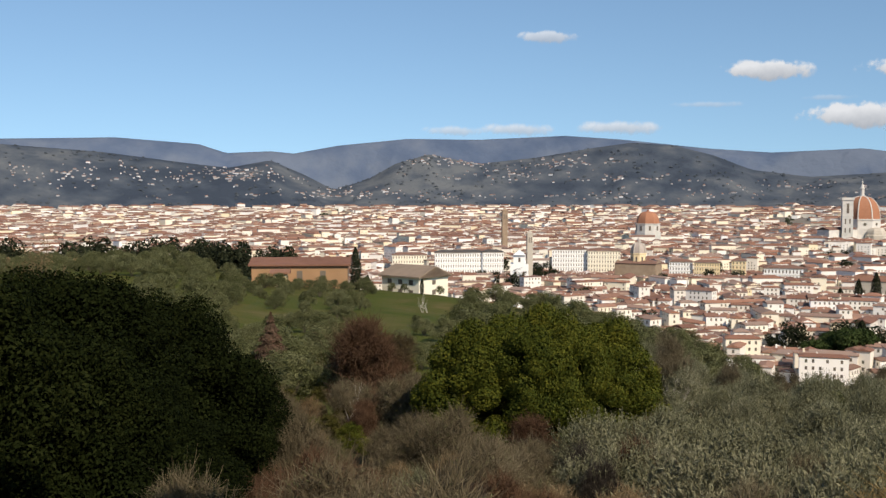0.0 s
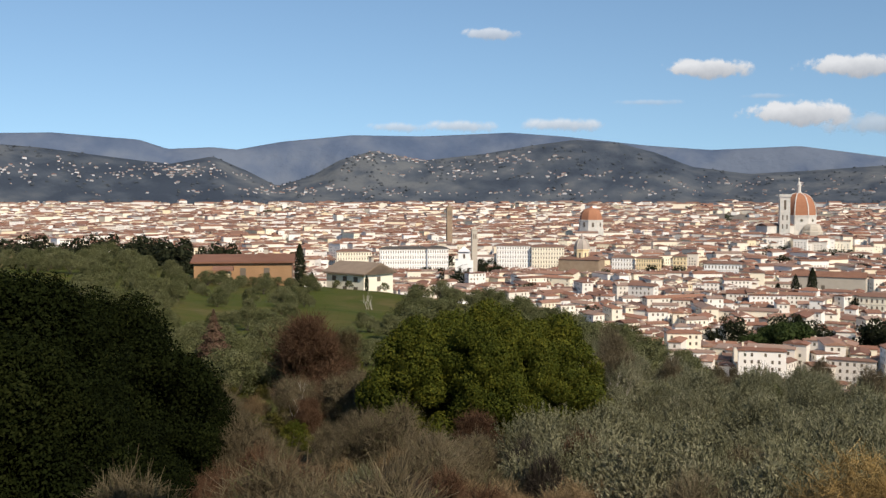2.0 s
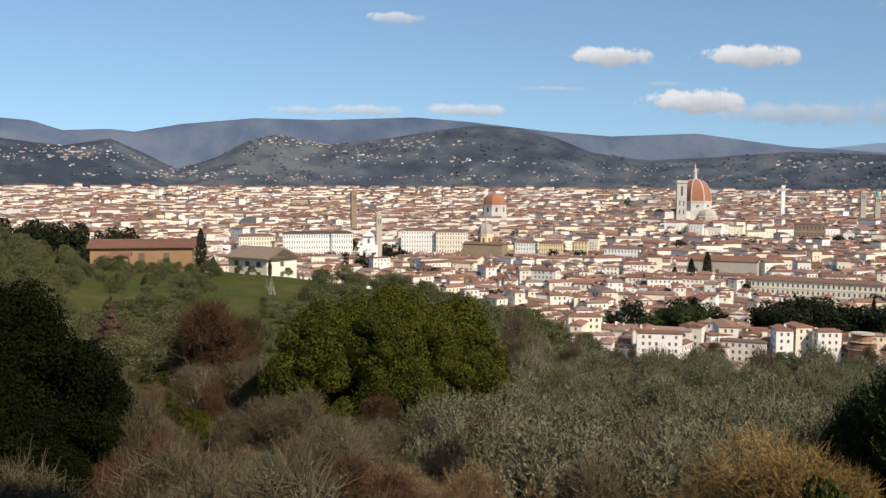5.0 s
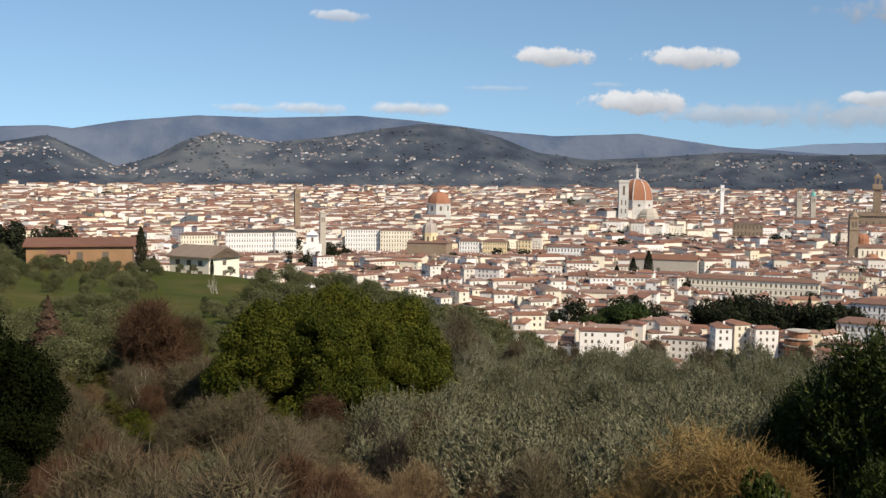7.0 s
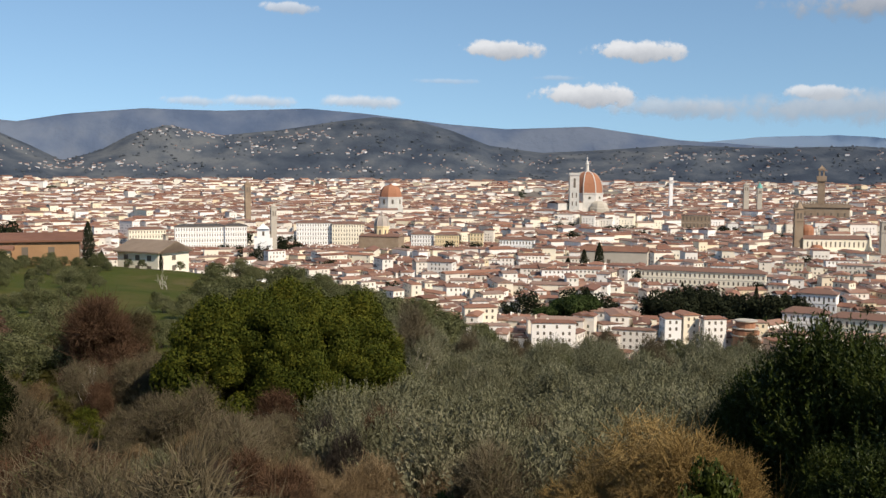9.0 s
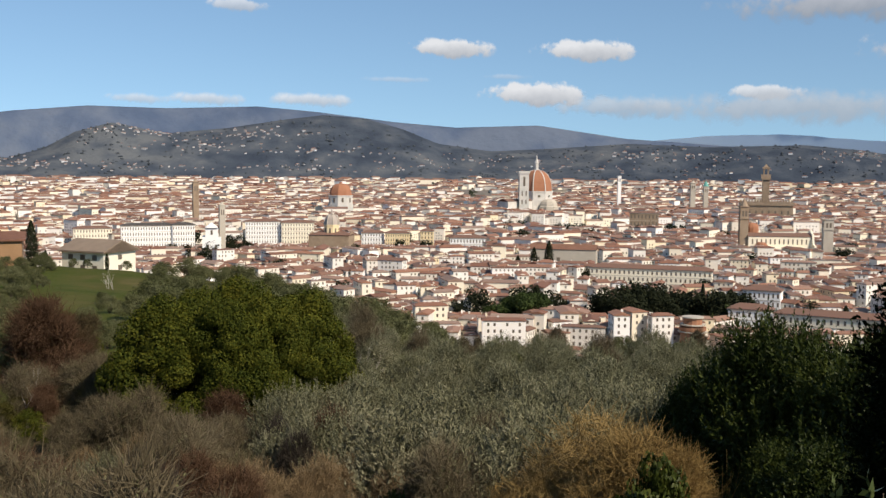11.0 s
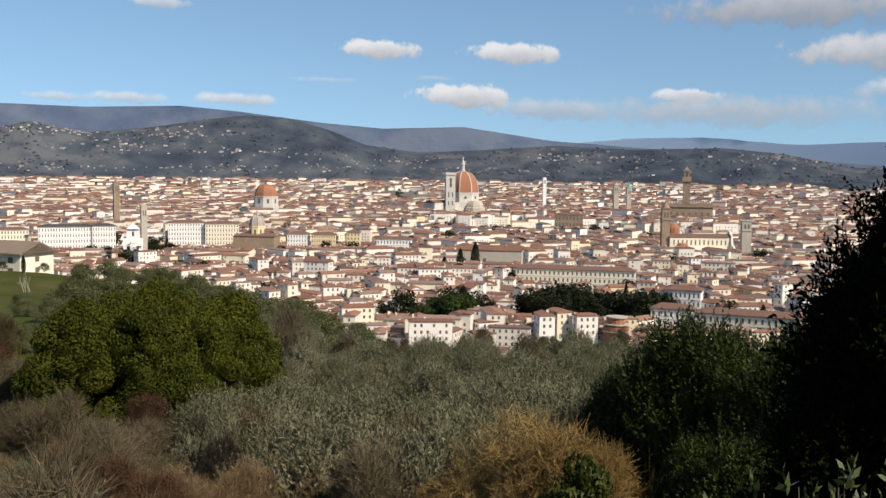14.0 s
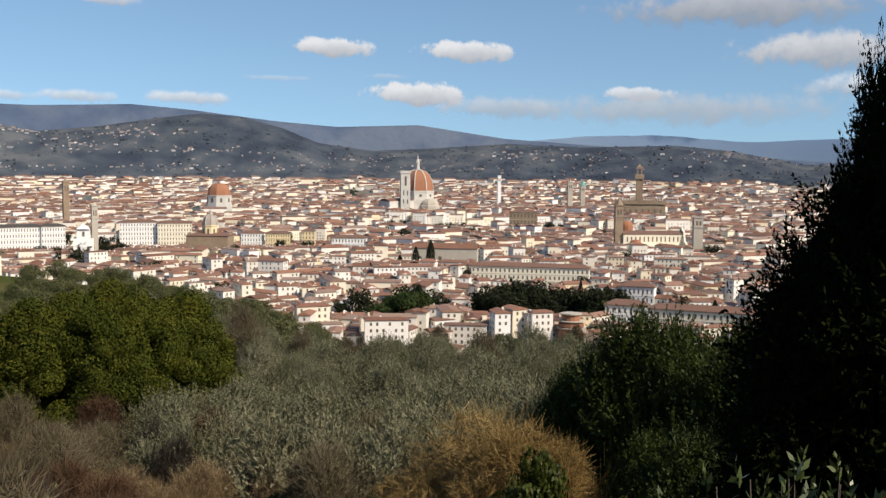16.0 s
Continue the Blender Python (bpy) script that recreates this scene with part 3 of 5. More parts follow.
clumps("town_trees", "dark tree clumps among the far roofs", 1100, 2500, 3900, 9.0, TOWN_TREE, 33, 0.6)
clumps("avenue_trees", "small tree clumps between the roofs", 420, 800, 2500, 4.5, TOWN_TREE, 35)

# ---------------------------------------------------------------- single houses
PANE_MESH = None


def window(parent, x, y, z, w=1.1, h=1.7, turn=0.0, sill=False):
    """A dark window with a raised surround, flat on the wall; turn 0 looks to -y."""
    bm = bmesh.new()
    box(bm, -w / 2, w / 2, -0.06, 0.0, 0, h)
    ob = part("window", bm, PANE, parent)
    ob.matrix_basis = pose(x, y, z, 0, 0, turn)
    if sill:
        bm = bmesh.new()
        box(bm, -w / 2 - 0.15, w / 2 + 0.15, -0.14, 0.0, -0.18, -0.02)
        part("sill", bm, PALE_STONE, ob)
    return ob


def house(w, d, h, rise, wall=HOUSE_STUCCO, roof=TILES, hip=0.0, floors=None, label="cream plastered town house with terracotta roof", name="house", chimneys=1, gap=3.0, below=5.0, sides=True):
    ob = empty(name, Matrix.Identity(4), label, "house")
    bm = bmesh.new()
    gable_walls(bm, w, d, -below, h, 0.0 if hip else rise)
    part("wall", bm, wall, ob)
    bm = bmesh.new()
    gable_roof(bm, w, d, h + 0.32, rise, 0.6, hip)
    part("roof", bm, roof, ob)
    floors = floors or max(1, int(h / 3.3))
    fh = h / floors
    cols = max(1, int((w - 1) / gap))
    for k in range(floors):
        for i in range(cols):
            window(ob, (i - (cols - 1) / 2) * gap, -d / 2, k * fh + fh * 0.28, 1.1, fh * 0.5)
        if sides:
            sc = max(1, int((d - 2) / 3.4))
            for i in range(sc):
                u = (i - (sc - 1) / 2) * 3.4
                window(ob, -w / 2, -u, k * fh + fh * 0.28, 1.0, fh * 0.48, -90)
                window(ob, w / 2, u, k * fh + fh * 0.28, 1.0, fh * 0.48, 90)
    for i in range(chimneys):
        bm = bmesh.new()
        cx = w * (0.22 - 0.4 * i)
        box(bm, cx - 0.4, cx + 0.4, 0.6, 1.3, h, h + rise + 1.2)
        stack = part("chimney", bm, PALE_STONE, ob)
        bm = bmesh.new()
        box(bm, cx - 0.5, cx + 0.5, 0.5, 1.4, h + rise + 1.2, h + rise + 1.4)
        part("cap", bm, roof, stack)
    return ob


PROTO = []
for w, d, h, rise, hip in ((15, 10, 9.5, 1.8, 0), (18, 11, 12.5, 2.0, 5), (12, 10, 7, 1.7, 0), (22, 11, 10, 1.9, 0), (14, 12, 13.5, 2.1, 6), (11, 9, 9.5, 1.5, 0)):
    PROTO.append(house(w, d, h, rise, hip=hip, chimneys=1 + (w > 14)))
used = set()
for i, (x, y, z, ang, w, d, h) in enumerate(NEAR_HOUSES):
    k = i % len(PROTO)
    turn = -math.degrees(math.atan2(x, y)) + rnd.choice((-70, -50, -20, 15, 40, 65, 80)) + rnd.gauss(0, 6)
    m = pose(x, y, z, 0, 0, turn) @ Matrix.Diagonal((rnd.uniform(0.6, 0.95), rnd.uniform(0.75, 1.0), rnd.uniform(0.38, 0.6) * (0.62 if 17 < math.degrees(math.atan2(x, y)) < 33 else 1.0), 1))
    if k not in used:
        used.add(k)
        ob = PROTO[k]
        ob.matrix_basis = m
    else:
        ob = copy_thing(PROTO[k], m)
    tagged(ob, group="town houses at the foot of the hill")


def palace(az, r, top, wide, deep, wall, roof, label, turn=0.0, cols=14, floors=4, category="palace"):
    ob = empty("palace", facing(az, r, 0, turn), label, category)
    bm = bmesh.new()
    box(bm, -wide / 2, wide / 2, 0, deep, -4, top)
    part("wall", bm, wall, ob)
    bm = bmesh.new()
    box(bm, -wide / 2 - 0.6, wide / 2 + 0.6, -0.6, deep + 0.6, top, top + 0.5)
    for k in range(1, floors):
        box(bm, -wide / 2 - 0.1, wide / 2 + 0.1, -0.2, 0, top * k / floors - 0.2, top * k / floors + 0.15)
    part("cornice", bm, PALE_STONE, ob)
    bm = bmesh.new()
    gable_roof(bm, wide, deep, top + 0.9, 2.6, 0.8, deep / 2, 0.3, 0, deep / 2)
    part("roof", bm, roof, ob)
    for k in range(floors):
        for i in range(cols):
            u = (i - (cols - 1) / 2) * wide / cols
            window(ob, u, 0, top * (k + 0.3) / floors, wide / cols * 0.36, top / floors * 0.5)
    return ob


DARK_ROOF = material("dark_slate", [(0.06, 0.055, 0.05), (0.1, 0.09, 0.08)], 0.4, 0.8)
palace(0.95, 1150, 24.5, 56, 16, WHITE_WALL, DARK_ROOF, "long white palace with four rows of windows", 4, 20, 4)
palace(2.85, 1150, 25, 24, 16, WHITE_WALL, DARK_ROOF, "white end block of a long palace", 4, 9, 4)
palace(-1.9, 1165, 21, 40, 15, CREAM_WALL, ROOF, "cream riverside palace with tiled roof", 4, 13, 4)
palace(7.2, 1200, 26, 42, 18, WHITE_WALL, ROOF, "large white grand hotel facade", 2, 14, 5)
palace(9.1, 1195, 25, 38, 18, CREAM_WALL, ROOF, "large cream grand hotel facade", 2, 12, 5)
palace(13.3, 1100, 19, 24, 14, WHITE_WALL, ROOF, "white riverside house with tiled roof", -3, 8, 4)
palace(14.7, 1095, 19, 26, 14, YELLOW_WALL, ROOF, "pale yellow riverside palace", -3, 10, 4)
palace(16.4, 1085, 22, 14, 12, YELLOW_WALL, ROOF, "tall ochre riverside house", -3, 4, 5)
palace(18.7, 1040, 18, 36, 14, WHITE_WALL, ROOF, "white palace with arched loggia windows", -4, 11, 3)
palace(20.6, 1000, 13, 34, 14, CREAM_WALL, ROOF, "low white house with broad tiled roof", -14, 8, 3)
palace(29.0, 765, 15, 90, 11, CREAM_WALL, ROOF, "long yellow convent wing with red roof", -6, 26, 3)
palace(28.6, 1440, 30, 40, 20, STONE, ROOF, "brown stone palace block", 0, 8, 3)
palace(35.0, 640, 16, 22, 12, WHITE_WALL, ROOF, "white villa with rows of windows", -8, 8, 3)
palace(38.6, 545, 14.5, 56, 11, CREAM_WALL, ROOF, "cream apartment block with balconies", -8, 17, 3)
palace(34.4, 555, 15, 22, 11, WHITE_WALL, ROOF, "white apartment house with balconies", -8, 7, 3)

# ---------------------------------------------------------------- landmarks


def dome_profile(r, z, rise, n=9, power=0.62):
    return [(r * max(0.06, math.cos(math.pi / 2 * i / n) ** power), z + rise * math.sin(math.pi / 2 * i / n)) for i in range(n + 1)]


def ribs(ob, n, r, z, rise, mat, width=1.2, turn=0.0, power=0.62):
    for i in range(n):
        a = turn + math.tau * i / n
        bm = bmesh.new()
        prev = None
        for rr, zz in dome_profile(r + 0.4, z, rise + 0.4, 9, power):
            cx, cy = rr * math.cos(a), rr * math.sin(a)
            tx, ty = -math.sin(a) * width / 2, math.cos(a) * width / 2
            ix, iy = cx * 0.95, cy * 0.95
            cur = [bm.verts.new(p) for p in ((cx - tx, cy - ty, zz), (cx + tx, cy + ty, zz), (ix + tx, iy + ty, zz - 0.6), (ix - tx, iy - ty, zz - 0.6))]
            if prev:
                for j in range(4):
                    bm.faces.new((prev[j], prev[(j + 1) % 4], cur[(j + 1) % 4], cur[j]))
            prev = cur
        part("rib", bm, mat, ob)


# cathedral
duomo = empty("cathedral", facing(22.58, 1700, 0, 56), "great cathedral with red octagonal dome and white lantern", "cathedral")
O8 = math.pi / 8
bm = bmesh.new()
rings(bm, 8, [(29, 0), (29, 40), (27.5, 40), (27.5, 53), (28.4, 53), (28.4, 55)], 0, 0, O8)
part("drum", bm, MARBLE, duomo)
bm = bmesh.new()
rings(bm, 8, dome_profile(27, 55, 35, 10, 0.75), 0, 0, O8)
part("dome", bm, DOME_TILE, duomo, "terracotta-tiled octagonal dome")
ribs(duomo, 8, 27, 55, 35, MARBLE, 1.5, O8, 0.75)
bm = bmesh.new()
rings(bm, 8, [(5.2, 88), (5.2, 91), (3.2, 91), (3.0, 101), (4.2, 102), (3.0, 103), (0.5, 110), (1.3, 111.3), (1.3, 112.4), (0.2, 113.6), (0.2, 116)], 0, 0, O8)
part("lantern", bm, MARBLE, duomo, "white marble lantern")
for i in range(8):
    a = math.tau * i / 8 + math.pi / 8 + O8
    bm = bmesh.new()
    rings(bm, 12, [(2.2, -0.4), (2.2, 0.4)])
    ob = part("window", bm, PANE, duomo)
    ob.matrix_basis = Matrix.Translation((25.6 * math.cos(a), 25.6 * math.sin(a), 47)) @ Matrix.Rotation(a, 4, "Z") @ Matrix.Rotation(math.pi / 2, 4, "Y")
for i, (dx, dy) in enumerate(((30, 6), (-8, -30), (8, 30))):
    bm = bmesh.new()
    rings(bm, 8, [(17, 0), (17, 30), (15.5, 31)] + [(q, z) for q, z in dome_profile(15, 31, 11, 5)], dx, dy, O8)
    part("apse", bm, PALE_STONE, duomo)
bm = bmesh.new()
gable_walls(bm, 75, 21, 0, 39, 4, -58, 0)
box(bm, -95, -22, -21, 21, 0, 24)
part("nave", bm, MARBLE, duomo)
bm = bmesh.new()
gable_roof(bm, 75, 21, 39.4, 4, 0.6, 0, 0.3, -58, 0)
part("roof", bm, ROOF, duomo)
bell = empty("bell_tower", facing(21.86, 1640, 0, 8), "square pale marble bell tower beside the cathedral", "bell tower")
bm = bmesh.new()
box(bm, -7.6, 7.6, -7.6, 7.6, 0, 84)
part("shaft", bm, MARBLE, bell)
for z in (18, 32, 45, 60):
    bm = bmesh.new()
    box(bm, -8, 8, -8, 8, z, z + 0.9)
    part("string_course", bm, MARBLE, bell)
bm = bmesh.new()
box(bm, -8.9, 8.9, -8.9, 8.9, 84, 88)
part("cornice", bm, MARBLE, bell)
for z, h in ((35, 7), (48, 8), (64, 15)):
    for u in ((0,) if h > 10 else (-3.2, 3.2)):
        window(bell, u, -7.6, z, 3.6 if h > 10 else 2.0, h)
        window(bell, -7.6, u, z, 3.6 if h > 10 else 2.0, h, -90)

# red-domed chapel
chapel = empty("domed_chapel", facing(11.5, 1850, 0, 10), "chapel with a large red dome on a pale drum", "church")
bm = bmesh.new()
rings(bm, 8, [(23.5, 0), (23.5, 26), (22, 26), (22, 40), (22.8, 40), (22.8, 41.5)], 0, 0, O8)
part("drum", bm, MARBLE, chapel)
bm = bmesh.new()
rings(bm, 8, dome_profile(20.5, 41.5, 21.5, 9, 0.7) + [(2.5, 63), (2.5, 65), (0.2, 66)], 0, 0, O8)
part("dome", bm, DOME_TILE, chapel)
for i in range(8):
    a = math.tau * i / 8 + math.pi / 8 + O8
    bm = bmesh.new()
    box(bm, -0.5, 0.5, -1.8, 1.8, 29, 37)
    ob = part("window", bm, PANE, chapel)
    ob.matrix_basis = Matrix.Rotation(a, 4, "Z") @ Matrix.Translation((20.4, 0, 0))

# riverside church with small grey dome
fred = empty("domed_church", facing(11.0, 1000, 0, -14), "brown stone church with a small ribbed dome", "church")
bm = bmesh.new()
gable_walls(bm, 40, 26, 0, 24, 3.2)
part("nave", bm, STONE, fred)
bm = bmesh.new()
gable_roof(bm, 40, 26, 24.4, 3.2, 0.7, 9)
part("roof", bm, ROOF, fred)
bm = bmesh.new()
rings(bm, 8, [(7.6, 22), (7.6, 33), (8.1, 33), (8.1, 34)], 0, 0, O8)
part("drum", bm, YELLOW_WALL, fred)
bm = bmesh.new()
rings(bm, 8, dome_profile(7.6, 34, 10, 8) + [(1.3, 44), (1.3, 47), (0.2, 49)], 0, 0, O8)
part("dome", bm, LEAD, fred)
ribs(fred, 8, 7.6, 34, 10, PALE_STONE, 0.5, O8)
for i in range(8):
    a = math.tau * i / 8 + math.pi / 8 + O8
    bm = bmesh.new()
    box(bm, -0.3, 0.3, -0.8, 0.8, 26, 30.5)
    ob = part("window", bm, PANE, fred)
    ob.matrix_basis = Matrix.Rotation(a, 4, "Z") @ Matrix.Translation((7.05, 0, 0))


def tower(az, r, top, wide, mat, label, cap=None, name="tower", turn=12.0):
    ob = empty(name, facing(az, r, 0, turn), label, "tower")
    bm = bmesh.new()
    box(bm, -wide / 2, wide / 2, -wide / 2, wide / 2, 0, top)
    part("shaft", bm, mat, ob)
    bm = bmesh.new()
    box(bm, -wide * 0.57, wide * 0.57, -wide * 0.57, wide * 0.57, top * 0.78, top * 0.8)
    part("string_course", bm, mat, ob)
    bm = bmesh.new()
    box(bm, -wide * 0.58, wide * 0.58, -wide * 0.58, wide * 0.58, top, top + 0.9)
    part("cornice", bm, mat, ob)
    for s in (0, -90):
        for u in (-wide * 0.18, wide * 0.18):
            p = (u, -wide / 2) if s == 0 else (-wide / 2, u)
            window(ob, p[0], p[1], top * 0.83, wide * 0.2, top * 0.1, s)
    if cap:
        bm = bmesh.new()
        rings(bm, 8, [(wide * 0.55, top + 0.9), (wide * 0.3, top + cap * 0.5), (0.1, top + cap)], 0, 0, O8)
        part("spire", bm, mat if mat is not WHITE_WALL else ROOF, ob)
    return ob


tower(3.5, 1500, 68, 8, STONE, "slender brown brick bell tower", 6)
tower(4.92, 1005, 52, 5.5, PALE_STONE, "slim pale bell tower beside a church", 4)
tower(33.94, 1050, 54, 8.2, STONE, "brown stone bell tower with pointed cap", 9, "bell_tower")
tower(38.25, 1030, 44, 9, PALE_STONE, "round-shouldered pale stone tower")
tower(27.2, 2400, 78, 8, WHITE_WALL, "slim white chimney tower far off")
tower(31.2, 2100, 66, 10, PALE_STONE, "pale stone medieval tower", 6)
tower(31.9, 2050, 60, 9, PALE_STONE, "pale tower with green copper cap")
bm = bmesh.new()
rings(bm, 8, [(6, 61), (3, 68), (0.2, 72)])
ob = part("spire", bm, COPPER, scene.objects["tower.005"] if "tower.005" in scene.objects else None)

# church front beside the slim tower
front = empty("church_front", facing(4.35, 1000, 0, 0), "tall pale church front with stepped gable", "church")
bm = bmesh.new()
box(bm, -9, 9, 0, 24, 0, 22)
box(bm, -6, 6, 0.2, 23, 22, 31)
rings(bm, 4, [(8.4, 31), (0.2, 36)], 0, 4, math.pi / 4)
part("wall", bm, WHITE_WALL, front)
for u, z in ((-4, 10), (4, 10), (0, 24)):
    window(front, u, 0, z, 2, 4.5)

# town hall
hall = empty("town_hall", facing(35.05, 1600, 0, 4), "brown stone town hall with a tall battlement tower", "town hall")
bm = bmesh.new()
box(bm, -36, 40, 0, 40, 0, 44)
part("block", bm, STONE, hall)
bm = bmesh.new()
for i in range(19):
    box(bm, -37 + 4.1 * i, -35 + 4.1 * i, -1.5, 0.5, 44, 47.5)
box(bm, -37, 41, -1.6, 0, 39, 44)
part("battlement", bm, STONE, hall)
bm = bmesh.new()
box(bm, -5, 5, 4, 14, 40, 82)
box(bm, -6.8, 6.8, 2.2, 15.8, 78, 86)
for x in (-3, 3):
    for y in (6, 12):
        box(bm, x - 0.9, x + 0.9, y - 0.9, y + 0.9, 86, 94)
box(bm, -5, 5, 4, 14, 94, 97)
rings(bm, 4, [(5, 97), (0.2, 102)], 0, 9, math.pi / 4)
part("tower", bm, STONE, hall)
for i in range(8):
    window(hall, -32 + 9.3 * i, 0, 26, 2.4, 5)

# basilica with pale curved front
bas = empty("basilica", facing(35.75, 1060, 0, 16), "long basilica with red roofs and a pale curved front", "church")
bm = bmesh.new()
gable_walls(bm, 62, 15, 0, 25, 3.2)
box(bm, -30, 31, -14, 14, 0, 14)
part("nave", bm, CREAM_WALL, bas)
bm = bmesh.new()
gable_roof(bm, 62, 15, 25.4, 3.2, 0.6)
part("roof", bm, ROOF, bas)
for i in range(13):
    window(bas, -27 + 4.4 * i, -7.5, 17.5, 1.3, 5)
bm = bmesh.new()
prev = None
for y, z in ((-17, 15), (-16, 17), (-11, 18), (-9, 24), (-8, 28), (-4, 29), (-2, 31.5), (2, 31.5), (4, 29), (8, 28), (9, 24), (11, 18), (16, 17), (17, 15)):
    cur = [bm.verts.new(p) for p in ((31, y, 0), (33, y, 0), (33, y, z), (31, y, z))]
    if prev:
        for j in range(4):
            bm.faces.new((prev[j], cur[j], cur[(j + 1) % 4], prev[(j + 1) % 4]))
    prev = cur
part("front", bm, CREAM_WALL, bas, "pale yellow curved church front")
bm = bmesh.new()
rings(bm, 14, [(2.0, -0.2), (2.0, 0.2)])
ob = part("round_window", bm, PANE, bas)
ob.matrix_basis = pose(33.1, 0, 21, 0, 90, 0)
bm = bmesh.new()
rings(bm, 12, [(7, 22), (7, 32)] + dome_profile(7.2, 32, 6, 5), -24, 9)
part("dome", bm, DOME_TILE, bas)
bm = bmesh.new()
rings(bm, 12, [(6, 0), (6, 15)] + dome_profile(6.4, 15, 5, 5), -20, -14)
part("chapel_dome", bm, DOME_TILE, bas)

# carmelite-like long church with red roof and side block
nave = empty("long_church", facing(24.2, 905, 0, -6), "long grey-brown church with a wide red roof", "church")
bm = bmesh.new()
gable_walls(bm, 58, 20, 0, 19, 4)
part("nave", bm, PALE_STONE, nave)
bm = bmesh.new()
gable_roof(bm, 58, 20, 19.4, 4, 0.7)
part("roof", bm, TILES, nave)
for i in range(3):
    window(nave, -22 + 9 * i, -10, 5, 3, 7)

# scaffolded brick gate tower
gate = empty("brick_tower", facing(31.4, 505, 5.5, 10), "round brick tower with terraces and pale ledges", "tower")
bm = bmesh.new()
rings(bm, 14, [(6, -8), (6, 5), (6.6, 5.5), (6.6, 7)])
rings(bm, 14, [(4.6, 7), (4.6, 11), (5, 11.3), (5, 12)])
part("shaft", bm, material("brick", [(0.3, 0.14, 0.08), (0.4, 0.2, 0.12)], 0.8, 0.9, 0.5, 5), gate)
bm = bmesh.new()
for z, r in ((4.6, 7.2), (8, 6.4), (11.6, 5.5)):
    rings(bm, 14, [(r, z), (r, z + 0.5)])
part("ledge", bm, PALE_STONE, gate)

# ---------------------------------------------------------------- unseen walls added to shade the near plants
# added shade casters; the gaps leave sun on the orange bush and sprigs
for n, x0, x1, y0, top in (("wall_house", -40.0, 8.4, -4.0, 13.0), ("wall_garden", 10.6, 13.4, -3.5, 11.0), ("wall_annexe", 18.6, 44.0, -9.0, 8.2)):
    bm = bmesh.new()
    box(bm, x0, x1, y0, -3.0, ZC - 6, ZC + top)
    tagged(part(n, bm, HOUSE_STUCCO), "unseen plain wall added behind the eye to cast shade", "wall", kind="structure")

# ---------------------------------------------------------------- houses on the brow
barn_z = ground_z(*polar(-8.0, 203))
barn = house(18.5, 12, ZC - 13.3 - barn_z, 1.1, material("ochre_wall", [(0.24, 0.14, 0.075), (0.36, 0.21, 0.11)], 0.3, 0.9, 0.2, 3), material("rusty_tiles", [(0.15, 0.07, 0.045), (0.23, 0.11, 0.07)], 0.5, 0.9, 0.5, 6), label="low farmhouse with long rusty tiled roof among olives", name="farmhouse", chimneys=1, gap=4.5, below=3)
barn.matrix_basis = facing(-8.0, 203, barn_z, -4)
villa_z = ground_z(*polar(-1.6, 205))
villa = house(10.5, 8.5, max(2.8, ZC - 16.0 - villa_z), 2.0, CREAM_WALL, material("tan_tiles", [(0.2, 0.15, 0.11), (0.29, 0.22, 0.16)], 0.5, 0.9, 0.5, 6), label="cream gabled house with tan tiled roof among olives", name="gabled_house", chimneys=1, below=4, floors=2)
villa.matrix_basis = facing(-1.6, 205, villa_z, -44)
hut = house(6, 5, 3.2, 1.0, YELLOW_WALL, TILES, label="small yellow house half hidden by trees", name="small_house", chimneys=0, below=4)
hut.matrix_basis = facing(17.2, 130, ZC - 130 * math.tan(radians(10.4)) - 3.4, 40)

porch = house(2.6, 3, 2.6, 0.5, YELLOW_WALL, TILES, label="small ochre annexe of the farmhouse", name="annexe", chimneys=0, below=3, sides=False)
porch.matrix_basis = facing(-9.2, 194, ground_z(*polar(-9.2, 194)), -4)

# ---------------------------------------------------------------- plants
rg = np.random.default_rng(5)


def unit(v):
    return v / np.maximum(1e-9, np.linalg.norm(v, axis=1, keepdims=True))


def leaf_mesh(name, c, nrm, length, width, mat, parent, loose=0.45):
    """One mesh of many small bent leaves at the places c, roughly along the surface with normals nrm."""
    n = len(c)
    nn = unit(nrm + rg.normal(0, loose, (n, 3)))
    u = unit(np.cross(nn, rg.normal(0, 1, (n, 3))))
    v = np.cross(nn, u)
    s = rg.uniform(0.6, 1.3, (n, 1))
    L, W = length * s, width * s
    tip = c + u * L * 0.5 - nn * L * 0.12
    tail = c - u * L * 0.5 - nn * L * 0.12
    verts = np.stack([tail, c + v * W * 0.5, tip, c - v * W * 0.5], 1).reshape(-1, 3)
    faces = np.arange(4 * n).reshape(-1, 4)
    me = bpy.data.meshes.new(name)
    me.vertices.add(4 * n)
    me.vertices.foreach_set("co", verts.astype(np.float32).ravel())
    me.loops.add(4 * n)
    me.loops.foreach_set("vertex_index", faces.ravel().astype(np.int32))
    me.polygons.add(n)
    me.polygons.foreach_set("loop_start", np.arange(0, 4 * n, 4, dtype=np.int32))
    me.update(calc_edges=True)
    me.materials.append(mat)
    ob = new(name, me)
    ob.parent = parent
    return ob


